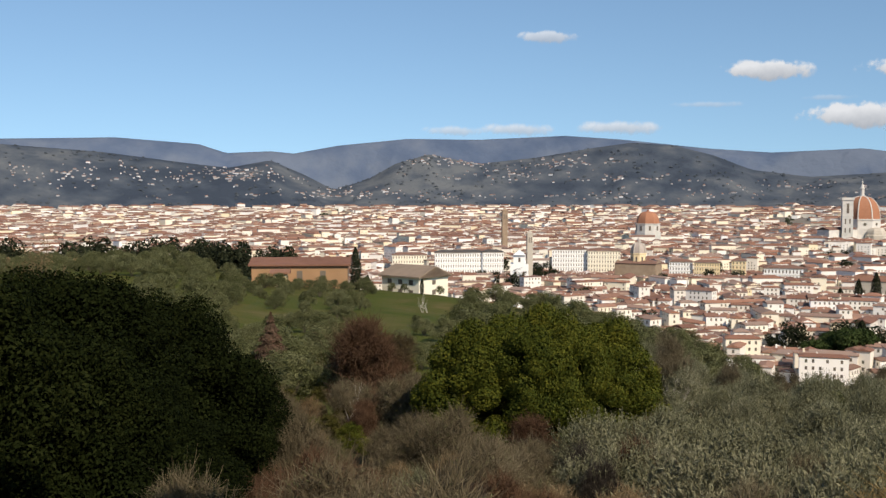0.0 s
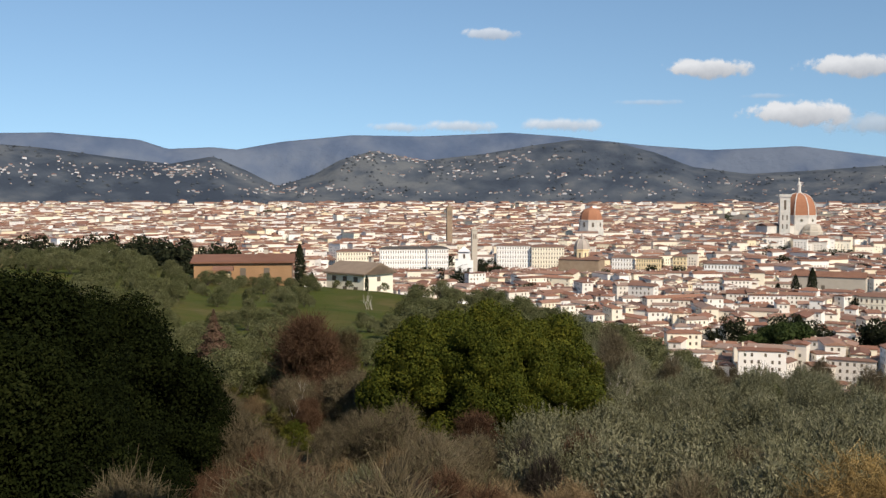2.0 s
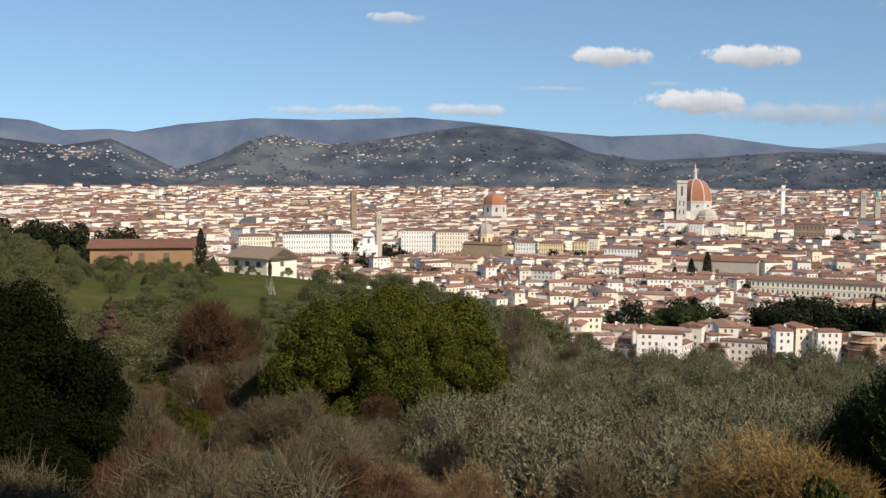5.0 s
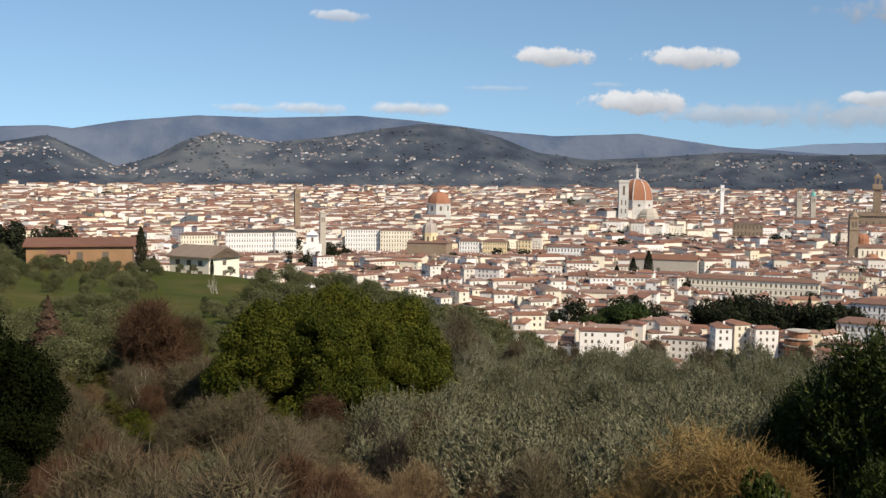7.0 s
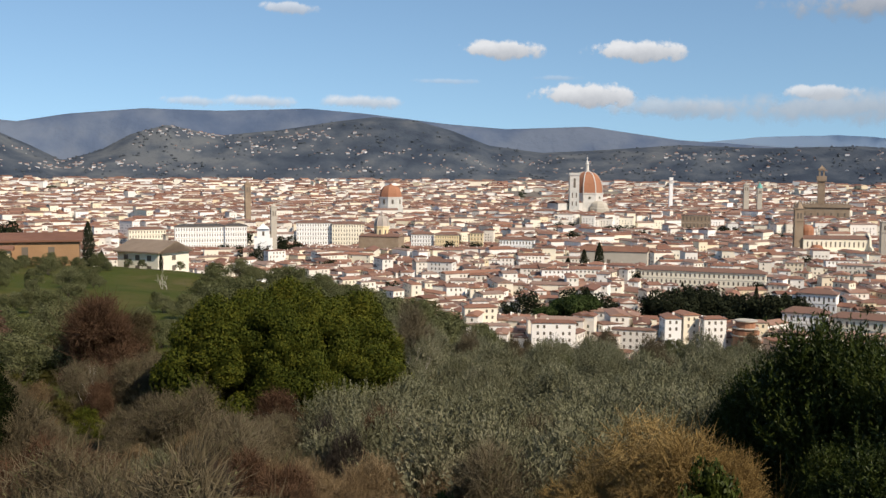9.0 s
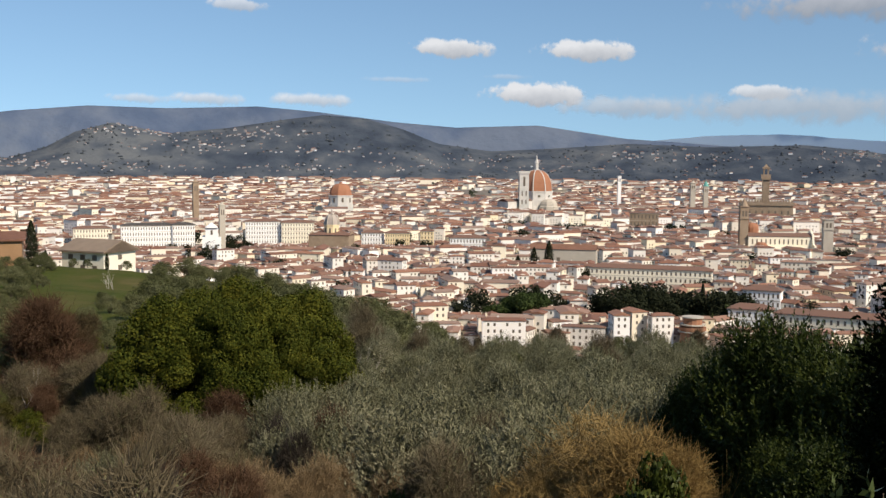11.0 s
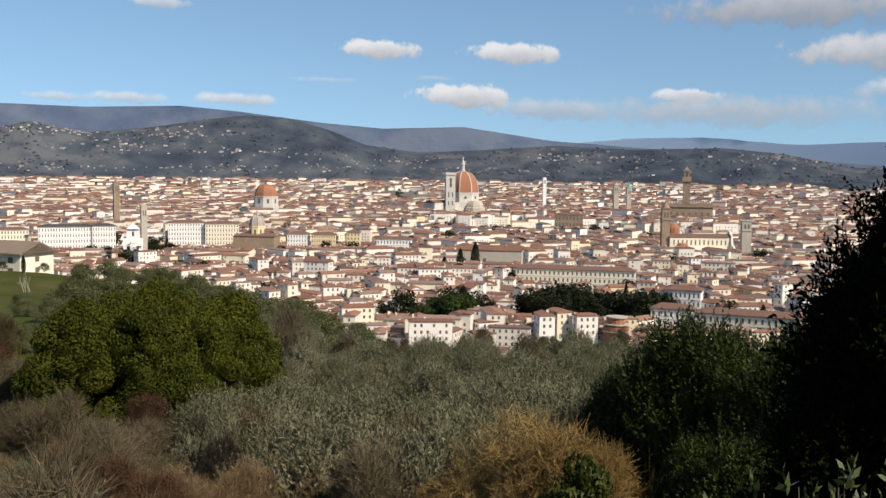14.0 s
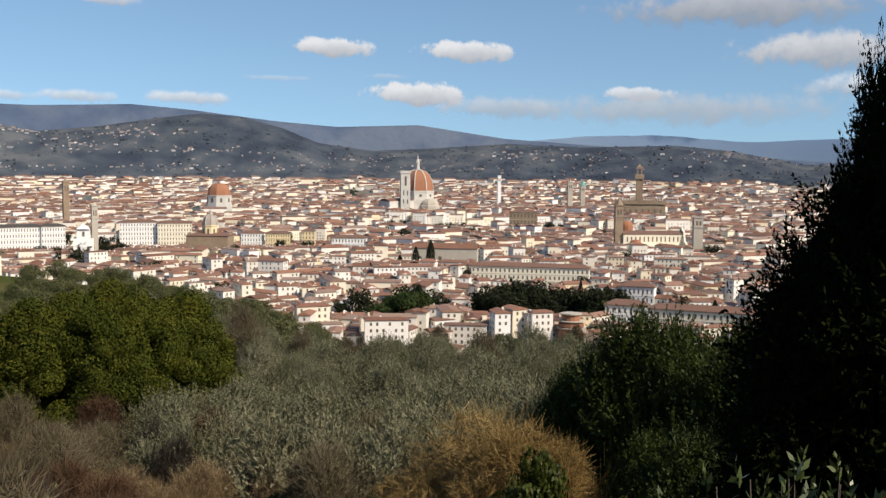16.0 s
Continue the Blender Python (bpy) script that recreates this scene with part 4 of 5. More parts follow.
def blob_points(blobs, n, fill=0.35):
    """Places and outward normals over a union of ellipsoids (x, y, z, rx, ry, rz)."""
    b = np.array(blobs, float)
    area = (b[:, 3] * b[:, 5] + b[:, 4] * b[:, 5] + b[:, 3] * b[:, 4])
    k = rg.choice(len(b), n, p=area / area.sum())
    d = unit(rg.normal(0, 1, (n, 3)))
    depth = 1 - fill * rg.random((n, 1)) ** 1.6
    depth *= 1 + 0.045 * rg.normal(0, 1, (n, 1))
    c = b[k, :3] + d * b[k, 3:6] * depth
    nrm = unit(d / b[k, 3:6] * b[k, 3:6].mean(1, keepdims=True))
    return c, nrm


def stick_mesh(name, segs, mat, parent):
    """Tapered three-sided sticks: (p0, p1, r0, r1)."""
    a = np.array([s[0] for s in segs], float)
    b = np.array([s[1] for s in segs], float)
    r0 = np.array([s[2] for s in segs])[:, None]
    r1 = np.array([s[3] for s in segs])[:, None]
    d = unit(b - a)
    u = unit(np.cross(d, np.tile([[0.3, 0.9, 0.2]], (len(a), 1))))
    v = np.cross(d, u)
    vs = []
    for base, r in ((a, r0), (b, r1)):
        for k in range(3):
            vs.append(base + r * (u * math.cos(k * 2.094) + v * math.sin(k * 2.094)))
    vs = np.stack(vs, 1).reshape(-1, 3)
    o = np.arange(len(a))[:, None] * 6
    fs = np.concatenate([o + np.array([[0, 1, 4, 3]]), o + np.array([[1, 2, 5, 4]]), o + np.array([[2, 0, 3, 5]])], 0)
    return arrays(name, vs.tolist(), fs.tolist(), mat, parent)


def limbs(base, way, length, radius, depth, r, out, spread=0.55, kids=3, rise=0.15, bits=2):
    """Grows a branch and its side branches; out collects sticks."""
    p = Vector(base)
    w = Vector(way).normalized()
    rad = radius
    steps = bits if depth > 0 else 1
    for i in range(steps):
        w = (w + Vector((r.gauss(0, 0.13), r.gauss(0, 0.13), r.gauss(0, 0.08) + rise * 0.3))).normalized()
        q = p + w * (length / steps)
        nr = rad * 0.78
        out.append((tuple(p), tuple(q), rad, nr))
        p, rad = q, nr
    if depth > 0:
        for i in range(kids):
            nw = (w + Vector((r.gauss(0, spread), r.gauss(0, spread), r.gauss(0, spread * 0.5) + rise))).normalized()
            limbs(p - w * length * r.uniform(0, 0.5), nw, length * r.uniform(0.55, 0.8), rad * 0.62, depth - 1, r, out, spread, kids, rise, bits)


def plant(name, label, category):
    return empty(name, Matrix.Identity(4), label, category)


def lobes_of(r, wide, tall, bare, lobes, size, core=True):
    """A crown as a heap of lobes (x, y, z, rx, ry, rz)."""
    blobs = []
    for i in range(lobes):
        a, e = r.uniform(0, math.tau), r.random() ** 0.8
        rad = wide * 0.5 * math.sqrt(max(0.05, 1 - e * e)) * r.uniform(0.6, 0.95)
        s = wide * r.uniform(*size)
        blobs.append((rad * math.cos(a), rad * math.sin(a), tall * (bare + (0.9 - bare) * e), s, s, s * r.uniform(0.7, 1.15)))
    if core:
        blobs.append((0, 0, tall * 0.5, wide * 0.27, wide * 0.27, tall * 0.33))
    return blobs


def broadleaf(name, label, wide, tall, mat, leaf, count, seed, lobes=16, bare=0.15, category="tree", trunk=BARK, fill=0.4, loose=0.45, size=(0.1, 0.2)):
    """A rounded evergreen: short trunk with limbs, crown of lobes."""
    r = random.Random(seed)
    ob = plant(name, label, category)
    out = []
    for i in range(4):
        a = i * 1.57 + r.random()
        limbs((0, 0, 0), (0.35 * math.cos(a), 0.35 * math.sin(a), 1), tall * 0.27, wide * 0.02, 2, r, out)
    stick_mesh("trunk", out, trunk, ob)
    c, nrm = blob_points(lobes_of(r, wide, tall, bare, lobes, size), count, fill)
    keep = c[:, 2] > 0.05
    leaf_mesh("crown", c[keep], nrm[keep], leaf, leaf * 0.5, mat, ob, loose)
    return ob


def quad_mesh(name, verts, mat, parent):
    """Loose four-cornered pieces, given as an array (n, 4, 3)."""
    n = len(verts)
    me = bpy.data.meshes.new(name)
    me.vertices.add(4 * n)
    me.vertices.foreach_set("co", verts.astype(np.float32).ravel())
    me.loops.add(4 * n)
    me.loops.foreach_set("vertex_index", np.arange(4 * n, dtype=np.int32))
    me.polygons.add(n)
    me.polygons.foreach_set("loop_start", np.arange(0, 4 * n, 4, dtype=np.int32))
    me.update(calc_edges=True)
    me.materials.append(mat)
    ob = new(name, me)
    ob.parent = parent
    return ob


def shoot_leaves(base, way, nrm, length, per, leaf, ratio, spread=0.7, loose=0.5):
    """Corners of leaves set along shoots that grow from base along way; the leaves turn their faces towards nrm."""
    n = len(base)
    t = (np.arange(per)[None, :, None] + rg.random((n, per, 1))) / per
    ln = length * rg.uniform(0.5, 1.2, (n, 1, 1))
    p = (base[:, None, :] + way[:, None, :] * ln * t).reshape(-1, 3)
    w = np.repeat(way, per, 0)
    u = unit(w + spread * rg.normal(0, 1, p.shape))
    f = np.repeat(nrm, per, 0) + loose * rg.normal(0, 1, p.shape)
    v = unit(np.cross(f, u))
    s = leaf * rg.uniform(0.6, 1.3, (len(p), 1)) * (1.15 - 0.4 * t.reshape(-1, 1))
    mid = p + u * s * 0.45
    return np.stack([p, mid + v * s * ratio * 0.5, p + u * s, mid - v * s * ratio * 0.5], 1)


def shooty(name, label, wide, tall, mat, shoots, per, leaf, seed, length=0.6, ratio=0.28, lobes=24, bare=0.1, size=(0.1, 0.2), up=0.9, fill=0.5, spread=0.6, category="tree", loose=0.5, bark=BARK):
    """A tree or shrub whose leaves sit along upright shoots, which give it a feathery outline."""
    r = random.Random(seed)
    ob = plant(name, label, category)
    out = []
    for i in range(5):
        a = i * 1.26 + r.random()
        limbs((0, 0, -0.1), (0.4 * math.cos(a), 0.4 * math.sin(a), 1), tall * 0.27, wide * 0.014, 2, r, out)
    stick_mesh("trunk", out, bark, ob)
    c, nrm = blob_points(lobes_of(r, wide, tall, bare, lobes, size), shoots, fill)
    c[:, 2] = np.maximum(c[:, 2] - length * 0.4, 0.02)
    way = unit(nrm * 0.6 + np.array([[0, 0, up]]) + 0.3 * rg.normal(0, 1, c.shape))
    quad_mesh("foliage", shoot_leaves(c, way, nrm, length, per, leaf, ratio, spread, loose), mat, ob)
    return ob


def twiggy(name, label, wide, tall, mat, count, seed, length=0.45, width=0.012, lobes=14, size=(0.14, 0.24), up=0.7, fill=0.6, forks=3, category="shrub", leaf_mat=None, leaves=0, leaf=0.06, ragged=0.45):
    """A leafless bush: stems from the ground, then forked fine twigs over its whole body."""
    r = random.Random(seed)
    ob = plant(name, label, category)
    out = []
    for i in range(14):
        a, k = r.uniform(0, math.tau), math.sqrt(r.random()) * wide * 0.25
        limbs((k * math.cos(a), k * math.sin(a), -0.1), (k / wide * 2.4 * math.cos(a), k / wide * 2.4 * math.sin(a), 1), tall * r.uniform(0.35, 0.55), wide * 0.008, 2, r, out, 0.45, 3)
    stick_mesh("branchwork", out, mat, ob)
    c, nrm = blob_points(lobes_of(r, wide, tall, 0.05, lobes, size), count, fill)
    c[:, 2] = np.maximum(c[:, 2] - length * 0.3, 0.02)
    way = unit(nrm * 0.45 + np.array([[0, 0, up]]) + ragged * rg.normal(0, 1, c.shape))
    p = np.repeat(c, forks, 0)
    u = unit(np.repeat(way, forks, 0) + 0.4 * rg.normal(0, 1, p.shape))
    v = unit(np.cross(u, rg.normal(0, 1, p.shape)))
    ln = length * rg.uniform(0.3, 1.0, (len(p), 1)) * (1 + 1.2 * rg.random((len(p), 1)) ** 6)
    wd = width * rg.uniform(0.6, 1.3, (len(p), 1))
    quad_mesh("twigwork", np.stack([p - v * wd / 2, p + v * wd / 2, p + u * ln + v * wd * 0.2, p + u * ln - v * wd * 0.2], 1), mat, ob)
    if leaves:
        k = rg.integers(0, len(c), leaves)
        quad_mesh("foliage", shoot_leaves(c[k], way[k], nrm[k], length, 6, leaf, 0.4, 0.8), leaf_mat, ob)
    return ob


def spire(name, label, wide, tall, mat, count, seed, leaf=0.4, power=0.8, category="tree", tiers=0):
    """A cypress or conifer: leaves over a narrow cone, in tiers where asked."""
    r = random.Random(seed)
    ob = plant(name, label, category)
    stick_mesh("trunk", [((0, 0, 0), (0, 0, tall * 0.5), wide * 0.06, wide * 0.04), ((0, 0, tall * 0.5), (0, 0, tall * 0.96), wide * 0.04, 0.01)], BARK, ob)
    h = rg.random(count) ** 1.25
    a = rg.uniform(0, math.tau, count)
    env = (np.sin(np.pi * np.clip(h * 0.86 + 0.14, 0, 1)) ** power) if not tiers else (1 - h)
    env = env * wide * 0.5 * (1 + 0.16 * np.sin(a * 5 + h * 25) + 0.1 * rg.normal(0, 1, count))
    if tiers:
        env = env * (0.55 + 0.45 * (1 - (h * tiers) % 1.0))
    rad = env * (1 - 0.35 * rg.random(count) ** 2)
    c = np.stack([rad * np.cos(a), rad * np.sin(a), tall * (0.03 + 0.97 * h)], 1)
    nrm = np.stack([np.cos(a), np.sin(a), np.full(count, 0.35)], 1)
    leaf_mesh("crown", c, nrm, leaf, leaf * 0.4, mat, ob, 0.6)
    return ob


def bare_bush(name, label, wide, tall, mat, stems, seed, depth=3, kids=3, spread=0.5, thick=0.02, leaves=0, leaf_mat=None, leaf=0.07, category="shrub", fuzz=0.04):
    r = random.Random(seed)
    ob = plant(name, label, category)
    out = []
    for i in range(stems):
        a, k = r.uniform(0, math.tau), math.sqrt(r.random()) * wide * 0.28
        limbs((k * math.cos(a), k * math.sin(a), -0.1), (k / wide * 2.2 * math.cos(a), k / wide * 2.2 * math.sin(a), 1), tall * r.uniform(0.32, 0.5), thick, depth, r, out, spread, kids)
    stick_mesh("branchwork", out, mat, ob)
    if leaves:
        ends = np.array([s[1] for s in out])
        c = ends[rg.integers(0, len(ends), leaves)] + rg.normal(0, fuzz * wide, (leaves, 3))
        c[:, 2] = np.maximum(c[:, 2], 0.05)
        leaf_mesh("foliage", c, unit(c - np.array([[0, 0, tall * 0.3]])), leaf, leaf * 0.45, leaf_mat or mat, ob, 1.0)
    return ob


def stand(ob, az, r, s=1.0, turn=None, sz=None, z=None, first=True, sink=0.1):
    """Puts the plant, or a copy of it, on the ground."""
    x, y = polar(az, r)
    m = pose(x, y, (ground_z(x, y) if z is None else z) - sink, 0, 0, rnd.uniform(0, 360) if turn is None else turn) @ Matrix.Diagonal((s, s, sz or s, 1))
    if ob.get("stands"):
        return copy_thing(ob, m)
    ob["stands"] = 1
    ob.matrix_basis = m
    return ob


# single trees and bushes of the near slope
laurel = broadleaf("laurel_tree", "broad dense green laurel tree below the terrace", 5.6, 5.2, LAUREL, 0.115, 85000, 1, 110, 0.0, fill=0.24, loose=0.42, size=(0.07, 0.13))
stand(laurel, 1.9, 40, 0.95, 20, 1.04)
stand(laurel, 5.0, 39, 0.9, 130, 0.96)
stand(laurel, 9.4, 42, 1.1, 250, 0.98)
stand(laurel, 5.9, 44, 1.0, 10, 1.06)
stand(laurel, 3.6, 42, 0.95, 300, 1.0)
stand(laurel, 7.4, 40, 0.85, 70, 0.98)
holm = broadleaf("holm_oak", "dark evergreen oak mass, deep shade put into its leaf colour", 6.2, 6.4, SHADED_ILEX, 0.1, 110000, 2, 90, 0.0, loose=0.6, size=(0.08, 0.15))
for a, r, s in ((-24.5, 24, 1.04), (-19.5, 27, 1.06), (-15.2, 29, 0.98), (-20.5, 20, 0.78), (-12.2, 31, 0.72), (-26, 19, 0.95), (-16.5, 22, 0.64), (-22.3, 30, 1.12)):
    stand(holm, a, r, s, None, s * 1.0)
bay = shooty("bay_bush", "dark glossy bay bush beside the terrace", 4.4, 5.2, BAY, 4200, 16, 0.12, 3, 0.7, 0.34, 50, 0.0, (0.1, 0.18), 1.2, 0.5, 0.6, "bush")
for a, r, s, sz in ((35.6, 19, 0.85, 0.86), (38.8, 18, 0.88, 0.9), (42.0, 16.5, 0.92, 0.9), (33.0, 20, 0.7, 0.82), (31.5, 20.5, 0.5, 0.74), (34.2, 23, 0.7, 0.84), (37.2, 22, 0.9, 0.95), (40.5, 20, 0.9, 0.95), (45.5, 15, 0.95, 0.85), (38.8, 14.5, 0.7, 0.6), (36.2, 15.8, 0.5, 0.56), (42, 13, 0.75, 0.6), (45.5, 12, 0.7, 0.5)):
    stand(bay, a, r, s, None, sz)
# its shaded side is painted by the near-black leaf colour
near_tree = shooty("evergreen_tree", "tall evergreen tree close to the terrace, leaf colour blackened for shade", 3.6, 6.6, SHADED_ILEX, 8500, 16, 0.08, 4, 0.45, 0.42, 90, 0.0, (0.09, 0.17), 0.5, 0.75, 0.8)
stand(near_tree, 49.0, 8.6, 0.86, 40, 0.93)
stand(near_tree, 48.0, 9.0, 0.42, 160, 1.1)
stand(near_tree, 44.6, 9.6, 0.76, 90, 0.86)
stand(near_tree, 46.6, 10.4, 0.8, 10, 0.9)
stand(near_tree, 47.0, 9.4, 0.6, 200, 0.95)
sprig = plant("bay_sprig", "green laurel sprigs with long glossy leaves", "shrub")
sr, stems, tips = random.Random(6), [], []
for i in range(20):
    a, k = sr.uniform(0, math.tau), 0.55 * math.sqrt(sr.random())
    top = (k * 1.5 * math.cos(a), k * 1.5 * math.sin(a), sr.uniform(2.3, 3.4))
    stems.append(((k * 0.5 * math.cos(a), k * 0.5 * math.sin(a), -0.1), top, 0.014, 0.006))
    for q in range(3):
        tips.append((top[0] + sr.gauss(0, 0.08), top[1] + sr.gauss(0, 0.08), top[2] - 0.32 * q - 0.1))
stick_mesh("stems", stems, BARK, sprig)
tips = np.array(tips)
lean = unit(np.stack([tips[:, 0] * 0.5, tips[:, 1] * 0.5, np.full(len(tips), 1.0)], 1) + 0.25 * rg.normal(0, 1, tips.shape))
quad_mesh("foliage", shoot_leaves(tips, lean, np.tile([[0.2, -0.8, 0.6]], (len(tips), 1)), 0.24, 11, 0.11, 0.42, 0.85, 0.8), SPRIG, sprig)
stand(sprig, 42.4, 6.6, 0.75, 10, 0.93)
stand(sprig, 44.6, 6.7, 0.95, 60, 1.05)
stand(sprig, 47.2, 6.5, 0.9, 100, 1.0)
orange = twiggy("orange_bush", "rounded orange-brown twiggy bush in winter", 3.0, 2.7, ORANGE, 11000, 7, 0.26, 0.009, 46, (0.09, 0.17), 0.3, 0.35, 3, "bush", ragged=0.6)
stand(orange, 27.3, 15.0, 1.08, 0, 1.02)
stand(orange, 24.2, 16.2, 0.62, 40, 0.72)
stand(orange, 22.6, 15.2, 0.62, 80, 0.68)
stand(orange, 30.6, 15.2, 0.6, 120, 0.86)
tuft = broadleaf("leafy_shrub", "small dark green shrub before the orange bush", 1.3, 1.5, BAY, 0.07, 7000, 41, 20, 0.0, "shrub")
stand(tuft, 28.3, 12.7, 1.0, None, 1.5)
stand(tuft, 29.6, 13.2, 0.8, None, 1.2)
stand(tuft, 14.6, 12.4, 0.5, None, 1.0)
rust = spire("rusty_conifer", "rusty brown small conifer on the slope", 3.4, 4.4, RUST, 12000, 8, 0.16, tiers=7)
stand(rust, -9.75, 62, 0.95)
brown_tree = twiggy("bare_tree", "leafless brown round tree with fine twigs", 5.5, 6.0, BROWNTWIG, 8000, 9, 0.6, 0.022, 30, (0.1, 0.18), 0.6, 0.7, 3, "tree")
red_tree = twiggy("bare_tree", "leafless reddish brown tree with fine twigs", 5.0, 5.4, REDTWIG, 8000, 29, 0.6, 0.022, 30, (0.1, 0.18), 0.6, 0.7, 3, "tree")
stand(red_tree, -4.6, 52, 0.86)
stand(brown_tree, -2.6, 56, 0.55)
stand(brown_tree, -8.0, 46, 0.42)
birch = bare_bush("white_birch", "white-barked small leafless birch", 1.6, 3.2, PALE_BARK, 2, 10, 3, 3, 0.5, 0.05, category="tree")
stand(birch, -4.75, 44, 0.72)
stand(birch, 12.6, 52, 0.9)
stand(birch, 12.95, 50, 0.85)
grey_tree = twiggy("bare_tree", "leafless grey tree with pale twigs", 3.4, 3.8, GREYTWIG, 4000, 39, 0.5, 0.016, 20, (0.1, 0.18), 0.8, 0.7, 3, "tree")
stand(grey_tree, 12.8, 56, 1.0, None, 1.1)
stand(grey_tree, 26.5, 60, 0.9, None, 0.9)
stand(grey_tree, -8.2, 30, 0.7, None, 0.7)
for a in (-1.05, -0.8):
    stand(birch, a, 150, 1.1, None, 1.5)
redbush = twiggy("red_bush", "dull red leafless bush on the slope", 2.4, 2.4, REDTWIG, 4500, 12, 0.4, 0.012, 20, (0.1, 0.18), 0.8, 0.6, 3, "bush")
stand(redbush, 11.4, 28.5, 0.7, None, 0.95)
stand(redbush, 12.6, 29.0, 0.5, None, 0.8)
stand(redbush, -4.6, 43, 0.8)
darkbush = twiggy("dark_bush", "nearly black leafless thicket on the near slope", 2.4, 2.3, DARKTWIG, 4500, 43, 0.5, 0.013, 16, (0.12, 0.2), 0.9, 0.7)
stand(darkbush, 0.6, 13.6, 0.72, None, 1.06)
stand(darkbush, 2.0, 15.0, 0.5, None, 0.9)
stand(darkbush, -1.0, 15.5, 0.5, None, 0.85)
flower = twiggy("flowering_shrub", "thin shrub with small white blossoms", 1.0, 1.5, DARKTWIG, 500, 44, 0.3, 0.008, 10, (0.12, 0.2), 0.9, 0.7, leaf_mat=BLOSSOM, leaves=60, leaf=0.03)
stand(flower, -6.6, 12.6, 0.9, None, 1.1)
stand(flower, -5.4, 12.3, 0.7, None, 0.95)
dead = bare_bush("ivy_tree", "slim leafless tree with ivy-brown trunk", 1.6, 9.0, SCRUB, 2, 13, 4, 3, 0.3, 0.14, 2500, SCRUB, 0.12, category="tree")
stand(dead, -23.4, 60, 0.75, None, 1.0)

# olives
olive = broadleaf("olive_tree", "grey-green olive tree on the grassy slope", 4.6, 3.9, OLIVE, 0.17, 7500, 14, 44, 0.2, fill=0.35, loose=0.4, size=(0.09, 0.16))
olive_b = broadleaf("olive_tree", "grey-green olive tree on the grassy slope", 5.2, 3.6, OLIVE, 0.17, 7500, 15, 36, 0.22, fill=0.35, loose=0.4, size=(0.09, 0.17))
rows, GARDENS_O = 0, []
for i in range(4000):
    az = rnd.uniform(-28, 17)
    r = math.sqrt(rnd.uniform(62 ** 2, 228 ** 2))
    if r > ramp_at(az, BROW_R) + 6:
        continue
    x, y = polar(az, r)
    g = noise.noise((x * 0.03, y * 0.03, 40))
    if g > 0.2 and az < 3:
        continue
    if az > 2 and r < 75 or -13 < az < 1 and 85 < r < 185 and rnd.random() < 0.1:
        continue
    if abs(az + 8) < 3.4 and 192 < r < 215 or abs(az + 1.5) < 2.5 and 120 < r < 235 or abs(az + 18.5) < 2.2 and 120 < r < 165 or abs(az + 3.0) < 1.2 and 85 < r < 135:
        continue
    if any((x - ox) ** 2 + (y - oy) ** 2 < (4.0 if az < 3 else 3.6) ** 2 for ox, oy in GARDENS_O):
        continue
    GARDENS_O.append((x, y))
    rows += 1
    tagged(stand(rnd.choice((olive, olive_b)), az, r, rnd.uniform(0.45, 0.85) if -13 < az < 1 else rnd.uniform(0.7, 1.15)), group="olive grove")
    if rows >= 262:
        break
grey_olive = shooty("olive_shrub", "silvery feathery olive shrub on the slope below", 4.2, 3.8, SILVER, 1500, 14, 0.15, 16, 0.75, 0.3, 30, 0.02, (0.1, 0.2), 1.0, 0.5, 0.5)
spots = []
for i in range(4000):
    az, r = rnd.uniform(9, 36), math.sqrt(rnd.uniform(24 ** 2, 80 ** 2))
    if az < 13 and r < 46 or az > 31 and r < 27 or az < 17 and r < 27:
        continue
    x, y = polar(az, r)
    if any((x - ox) ** 2 + (y - oy) ** 2 < 3.0 ** 2 for ox, oy in spots):
        continue
    spots.append((x, y))
    tagged(stand(grey_olive, az, r, rnd.uniform(0.45, 0.92)), group="olives on the lower slope")
    if len(spots) >= 135:
        break

for a in (-10.2, -9.4, -8.3, -7.6, -7.0, -6.2, -5.6, -2.9, -2.2, -0.2):
    stand(olive, a, 189, rnd.uniform(0.5, 0.75))

# mixed green and brown growth at mid distance
wild = broadleaf("wild_shrub", "yellow-green wild shrub on the slope", 3.6, 3.2, WILD, 0.15, 6500, 17, 34, 0.0, fill=0.4, category="shrub", size=(0.09, 0.16))
green = broadleaf("green_shrub", "dark green shrub on the slope", 3.8, 3.4, LAUREL, 0.15, 6500, 18, 34, 0.0, fill=0.4, category="shrub", size=(0.09, 0.16))
for i in range(80):
    az, r = rnd.uniform(-13, -0.5), rnd.uniform(40, 76)
    stand(rnd.choice((wild, green, green, wild, wild, olive_b)), az, r, rnd.uniform(0.4, 0.85))
for i in range(70):
    az, r = rnd.uniform(13, 40), rnd.uniform(56, 104)
    stand(rnd.choice((wild, green, grey_tree, wild, olive)), az, r, rnd.uniform(0.5, 0.85))
stand(green, 15.9, 54, 1.1)
stand(wild, 16.8, 58, 0.8)

# silver shrubs scattered over the near slope
sage = shooty("grey_shrub", "silver-grey leafy shrub on the near slope", 2.4, 2.0, SILVER, 800, 12, 0.1, 19, 0.5, 0.28, 20, 0.0, (0.12, 0.22), 1.2, 0.6, 0.45, "shrub")
for i in range(90):
    az, r = rnd.uniform(7, 33), rnd.uniform(17, 40)
    if az > 21 and r < 19 or az < 12 and r > 34 or az < 20 and r < 23 or az < 11 and r < 27:
        continue
    stand(sage, az, r, rnd.uniform(0.6, 1.15))
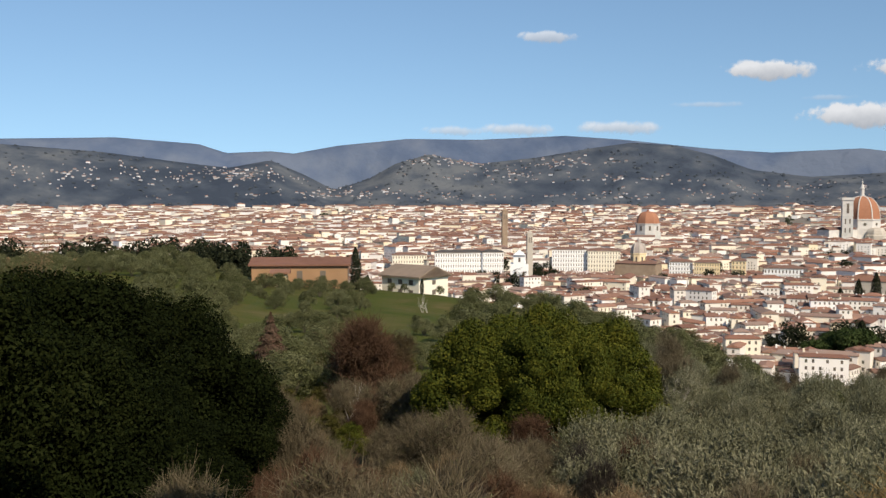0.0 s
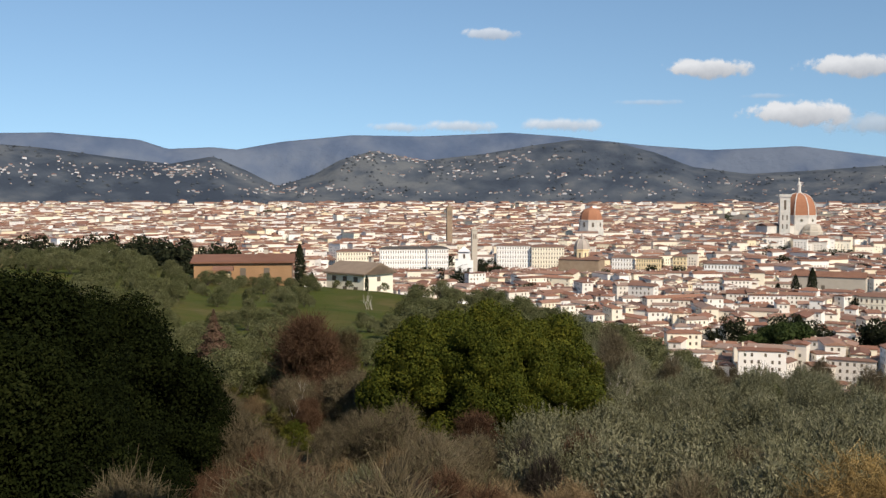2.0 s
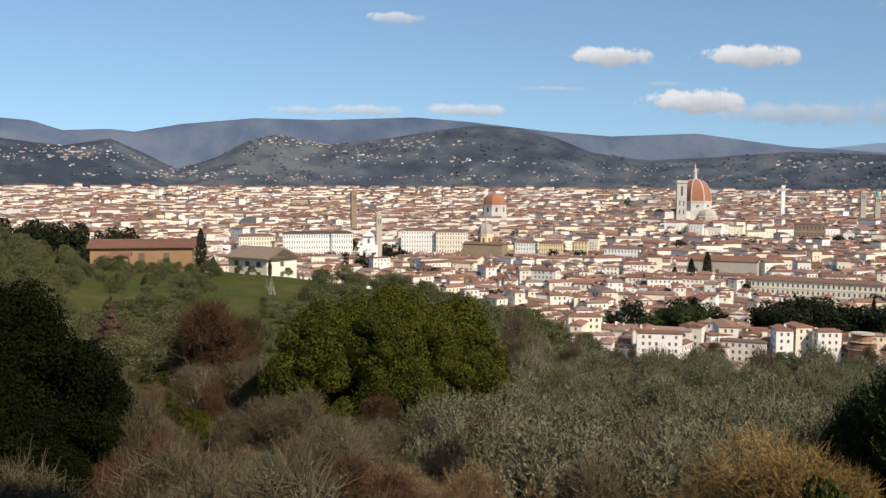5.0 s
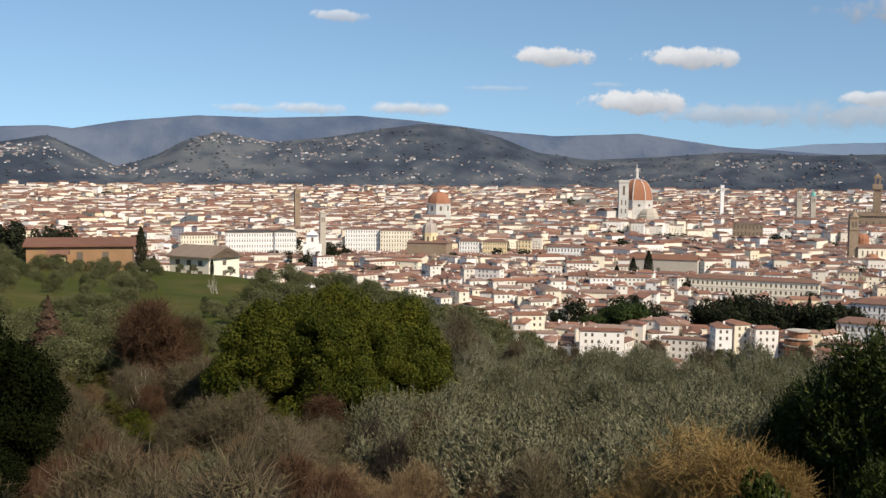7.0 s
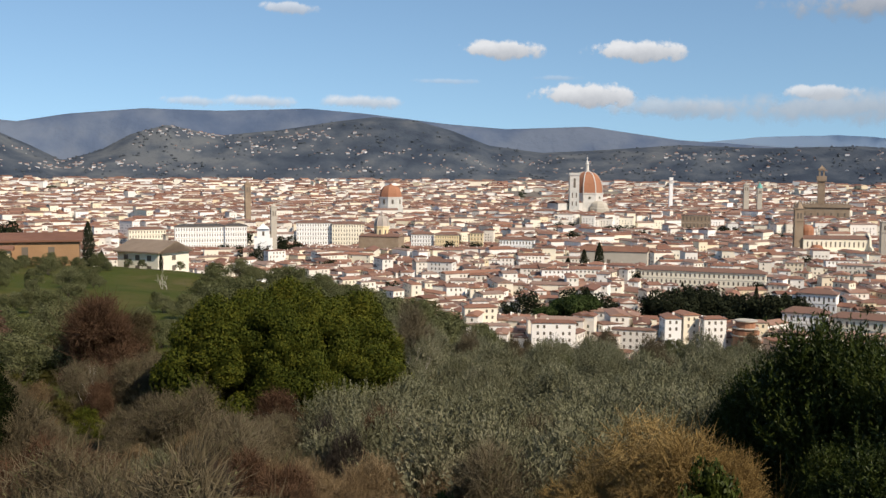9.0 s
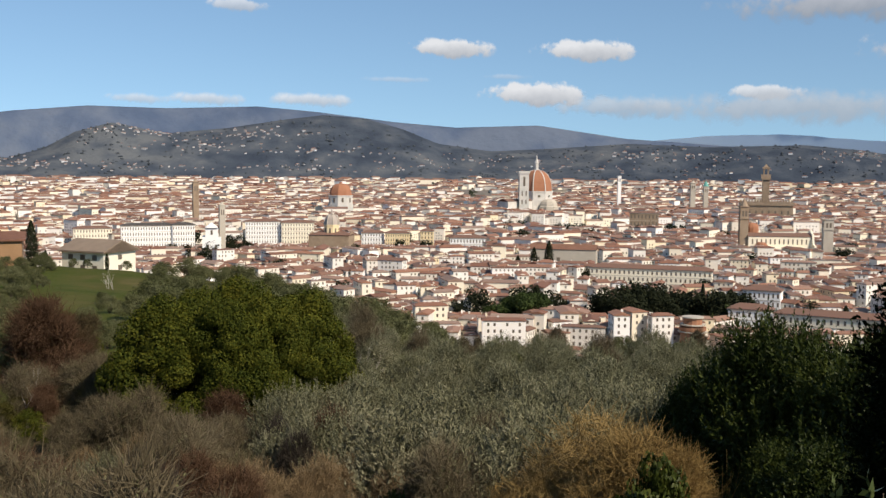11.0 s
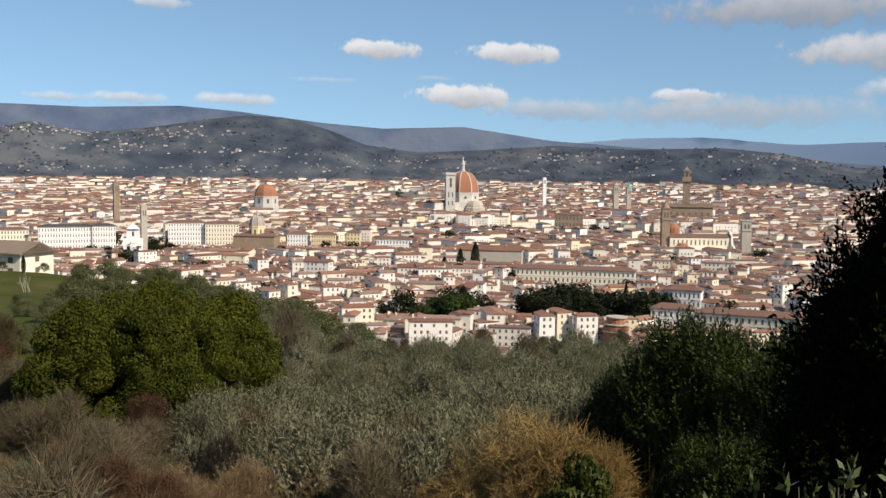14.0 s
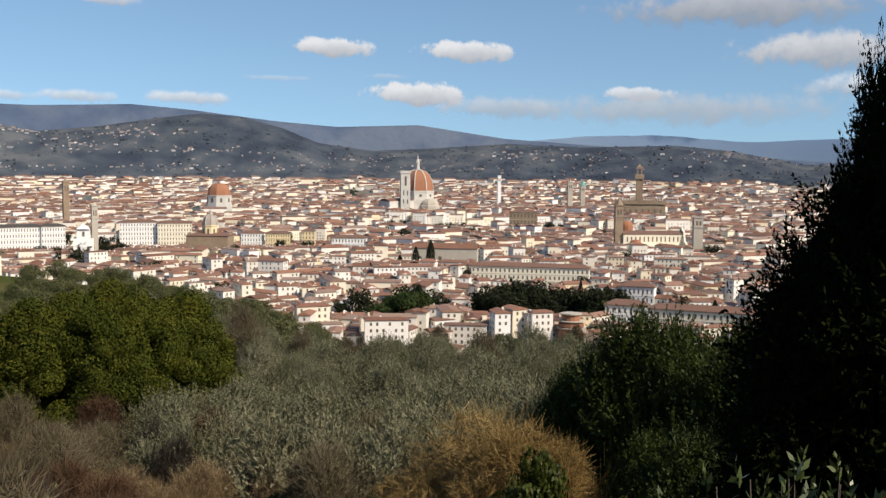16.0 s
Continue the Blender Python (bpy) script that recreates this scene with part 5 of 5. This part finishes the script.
for i in range(12):
    stand(sage, rnd.uniform(-12, 14), rnd.uniform(15, 30), rnd.uniform(0.35, 0.6))
for i in range(34):
    stand(rnd.choice((wild, green, wild)), rnd.uniform(-13, 3), rnd.uniform(15, 38), rnd.uniform(0.25, 0.5))
for i in range(10):
    stand(darkbush, rnd.uniform(8, 26), rnd.uniform(24, 36), rnd.uniform(0.5, 0.8))

# leafless scrub
scrubs = [twiggy("scrub", "leafless brown scrub on the near slope", 2.6, 2.4, SCRUB, 4500, 20, 0.4, 0.011, 22, (0.1, 0.24), up=0.9, fill=0.7, ragged=0.7),
          twiggy("scrub", "leafless grey scrub on the near slope", 2.6, 2.5, GREYTWIG, 4000, 21, 0.38, 0.011, 24, (0.08, 0.2), up=0.8, fill=0.7, leaf_mat=OLIVE, leaves=350, ragged=0.7),
          twiggy("scrub", "leafless reddish scrub on the near slope", 2.4, 2.1, REDTWIG, 4500, 22, 0.34, 0.011, 26, (0.08, 0.2), up=0.6, fill=0.7, ragged=0.7),
          twiggy("scrub", "grey-green leafy scrub on the near slope", 2.6, 2.2, GREYTWIG, 2400, 23, 0.4, 0.011, 24, (0.08, 0.2), up=0.9, fill=0.7, ragged=0.6, leaf_mat=OLIVE, leaves=1100, leaf=0.07)]
rnd = random.Random(77)
spots = []
for i in range(6000):
    az, r = rnd.uniform(-29, 36), math.sqrt(rnd.uniform(11 ** 2, 46 ** 2))
    if az < -11 and r > 17 or az > 19.5 and r < 18.5 or -6.2 < az < -3.6 and 32 < r < 45 or az > 32 or az > 14 and r > 30 or -1 < az < 12 and r > 36:
        continue
    x, y = polar(az, r)
    if any((x - ox) ** 2 + (y - oy) ** 2 < 1.2 ** 2 for ox, oy in spots):
        continue
    spots.append((x, y))
    g = noise.noise((x * 0.16, y * 0.16, 60)) + rnd.uniform(-0.15, 0.15)
    k = 3 if g > 0.12 else 1 if g > 0.0 else 0 if g > -0.28 or az > 6 else 2
    tagged(stand(scrubs[k], az, r, rnd.choice((0.55, 0.65, 0.8, 0.9, 1.05))), group="scrub on the near slope")
    if len(spots) >= 295:
        break

# cypresses, pines and garden trees in the town
cypress = spire("cypress", "dark narrow cypress tree", 3.2, 10, DARKLEAF, 3500, 30, 0.5, 0.7)
stand(cypress, -4.97, 222, 0.75, None, 1.0)
stand(cypress, -4.3, 224, 0.6, None, 0.45)
stand(cypress, -1.2, 180, 0.3, None, 0.3)
for a, r, s, sz in ((23.35, 850, 3.2, 3.0), (22.5, 852, 2.8, 2.4), (21.6, 850, 2.6, 1.7), (27.95, 690, 1.4, 1.6), (29.2, 690, 1.0, 1.0), (33.4, 640, 2.4, 1.7), (31.9, 650, 1.4, 1.9), (17.3, 1010, 2.6, 1.5), (18.0, 1012, 1.6, 1.2),
                    (14.3, 560, 1.4, 1.4), (22.7, 595, 3.0, 2.1), (39.3, 600, 2.0, 1.5), (36.1, 540, 1.0, 0.9)):
    stand(cypress, a, r, s, None, sz, z=0)
pine = broadleaf("umbrella_pine", "flat-crowned green umbrella pine", 13, 9, PINE, 0.7, 6000, 31, 22, 0.72, fill=0.5)
for a, r, s in ((20.6, 560, 1.4), (22.3, 562, 1.5), (21.4, 575, 1.2)):
    stand(pine, a, r, s, z=0)
garden = broadleaf("garden_tree", "dark evergreen garden tree in the town", 12, 11, DARKLEAF, 0.9, 1800, 32, 16, 0.05, fill=0.5)
for a, r, s in ((17.2, 590, 1.2), (18.3, 585, 1.0), (19.3, 590, 1.5), (22.0, 600, 1.6), (23.4, 598, 1.4), (24.2, 600, 1.0)):
    stand(garden, a, r, s, z=0)
for i in range(40):
    stand(garden, rnd.uniform(26.6, 34.4), rnd.uniform(568, 615), rnd.uniform(1.1, 1.8), z=0)
for i in range(7):
    stand(cypress, rnd.uniform(27.0, 34.0), rnd.uniform(570, 600), rnd.uniform(1.4, 2.6), None, rnd.uniform(1.7, 2.3), z=0)
for i in range(38):
    stand(garden, rnd.uniform(-27, -9), rnd.uniform(290, 400), rnd.uniform(0.8, 1.3), z=ZC - 400 * math.tan(radians(3.4)) - 6)
for x, y, r in GARDENS[:150]:
    stand(garden, math.degrees(math.atan2(x, y)), r, rnd.uniform(0.6, 1.2) * (1 + r / 3000), z=ground_z(x, y))
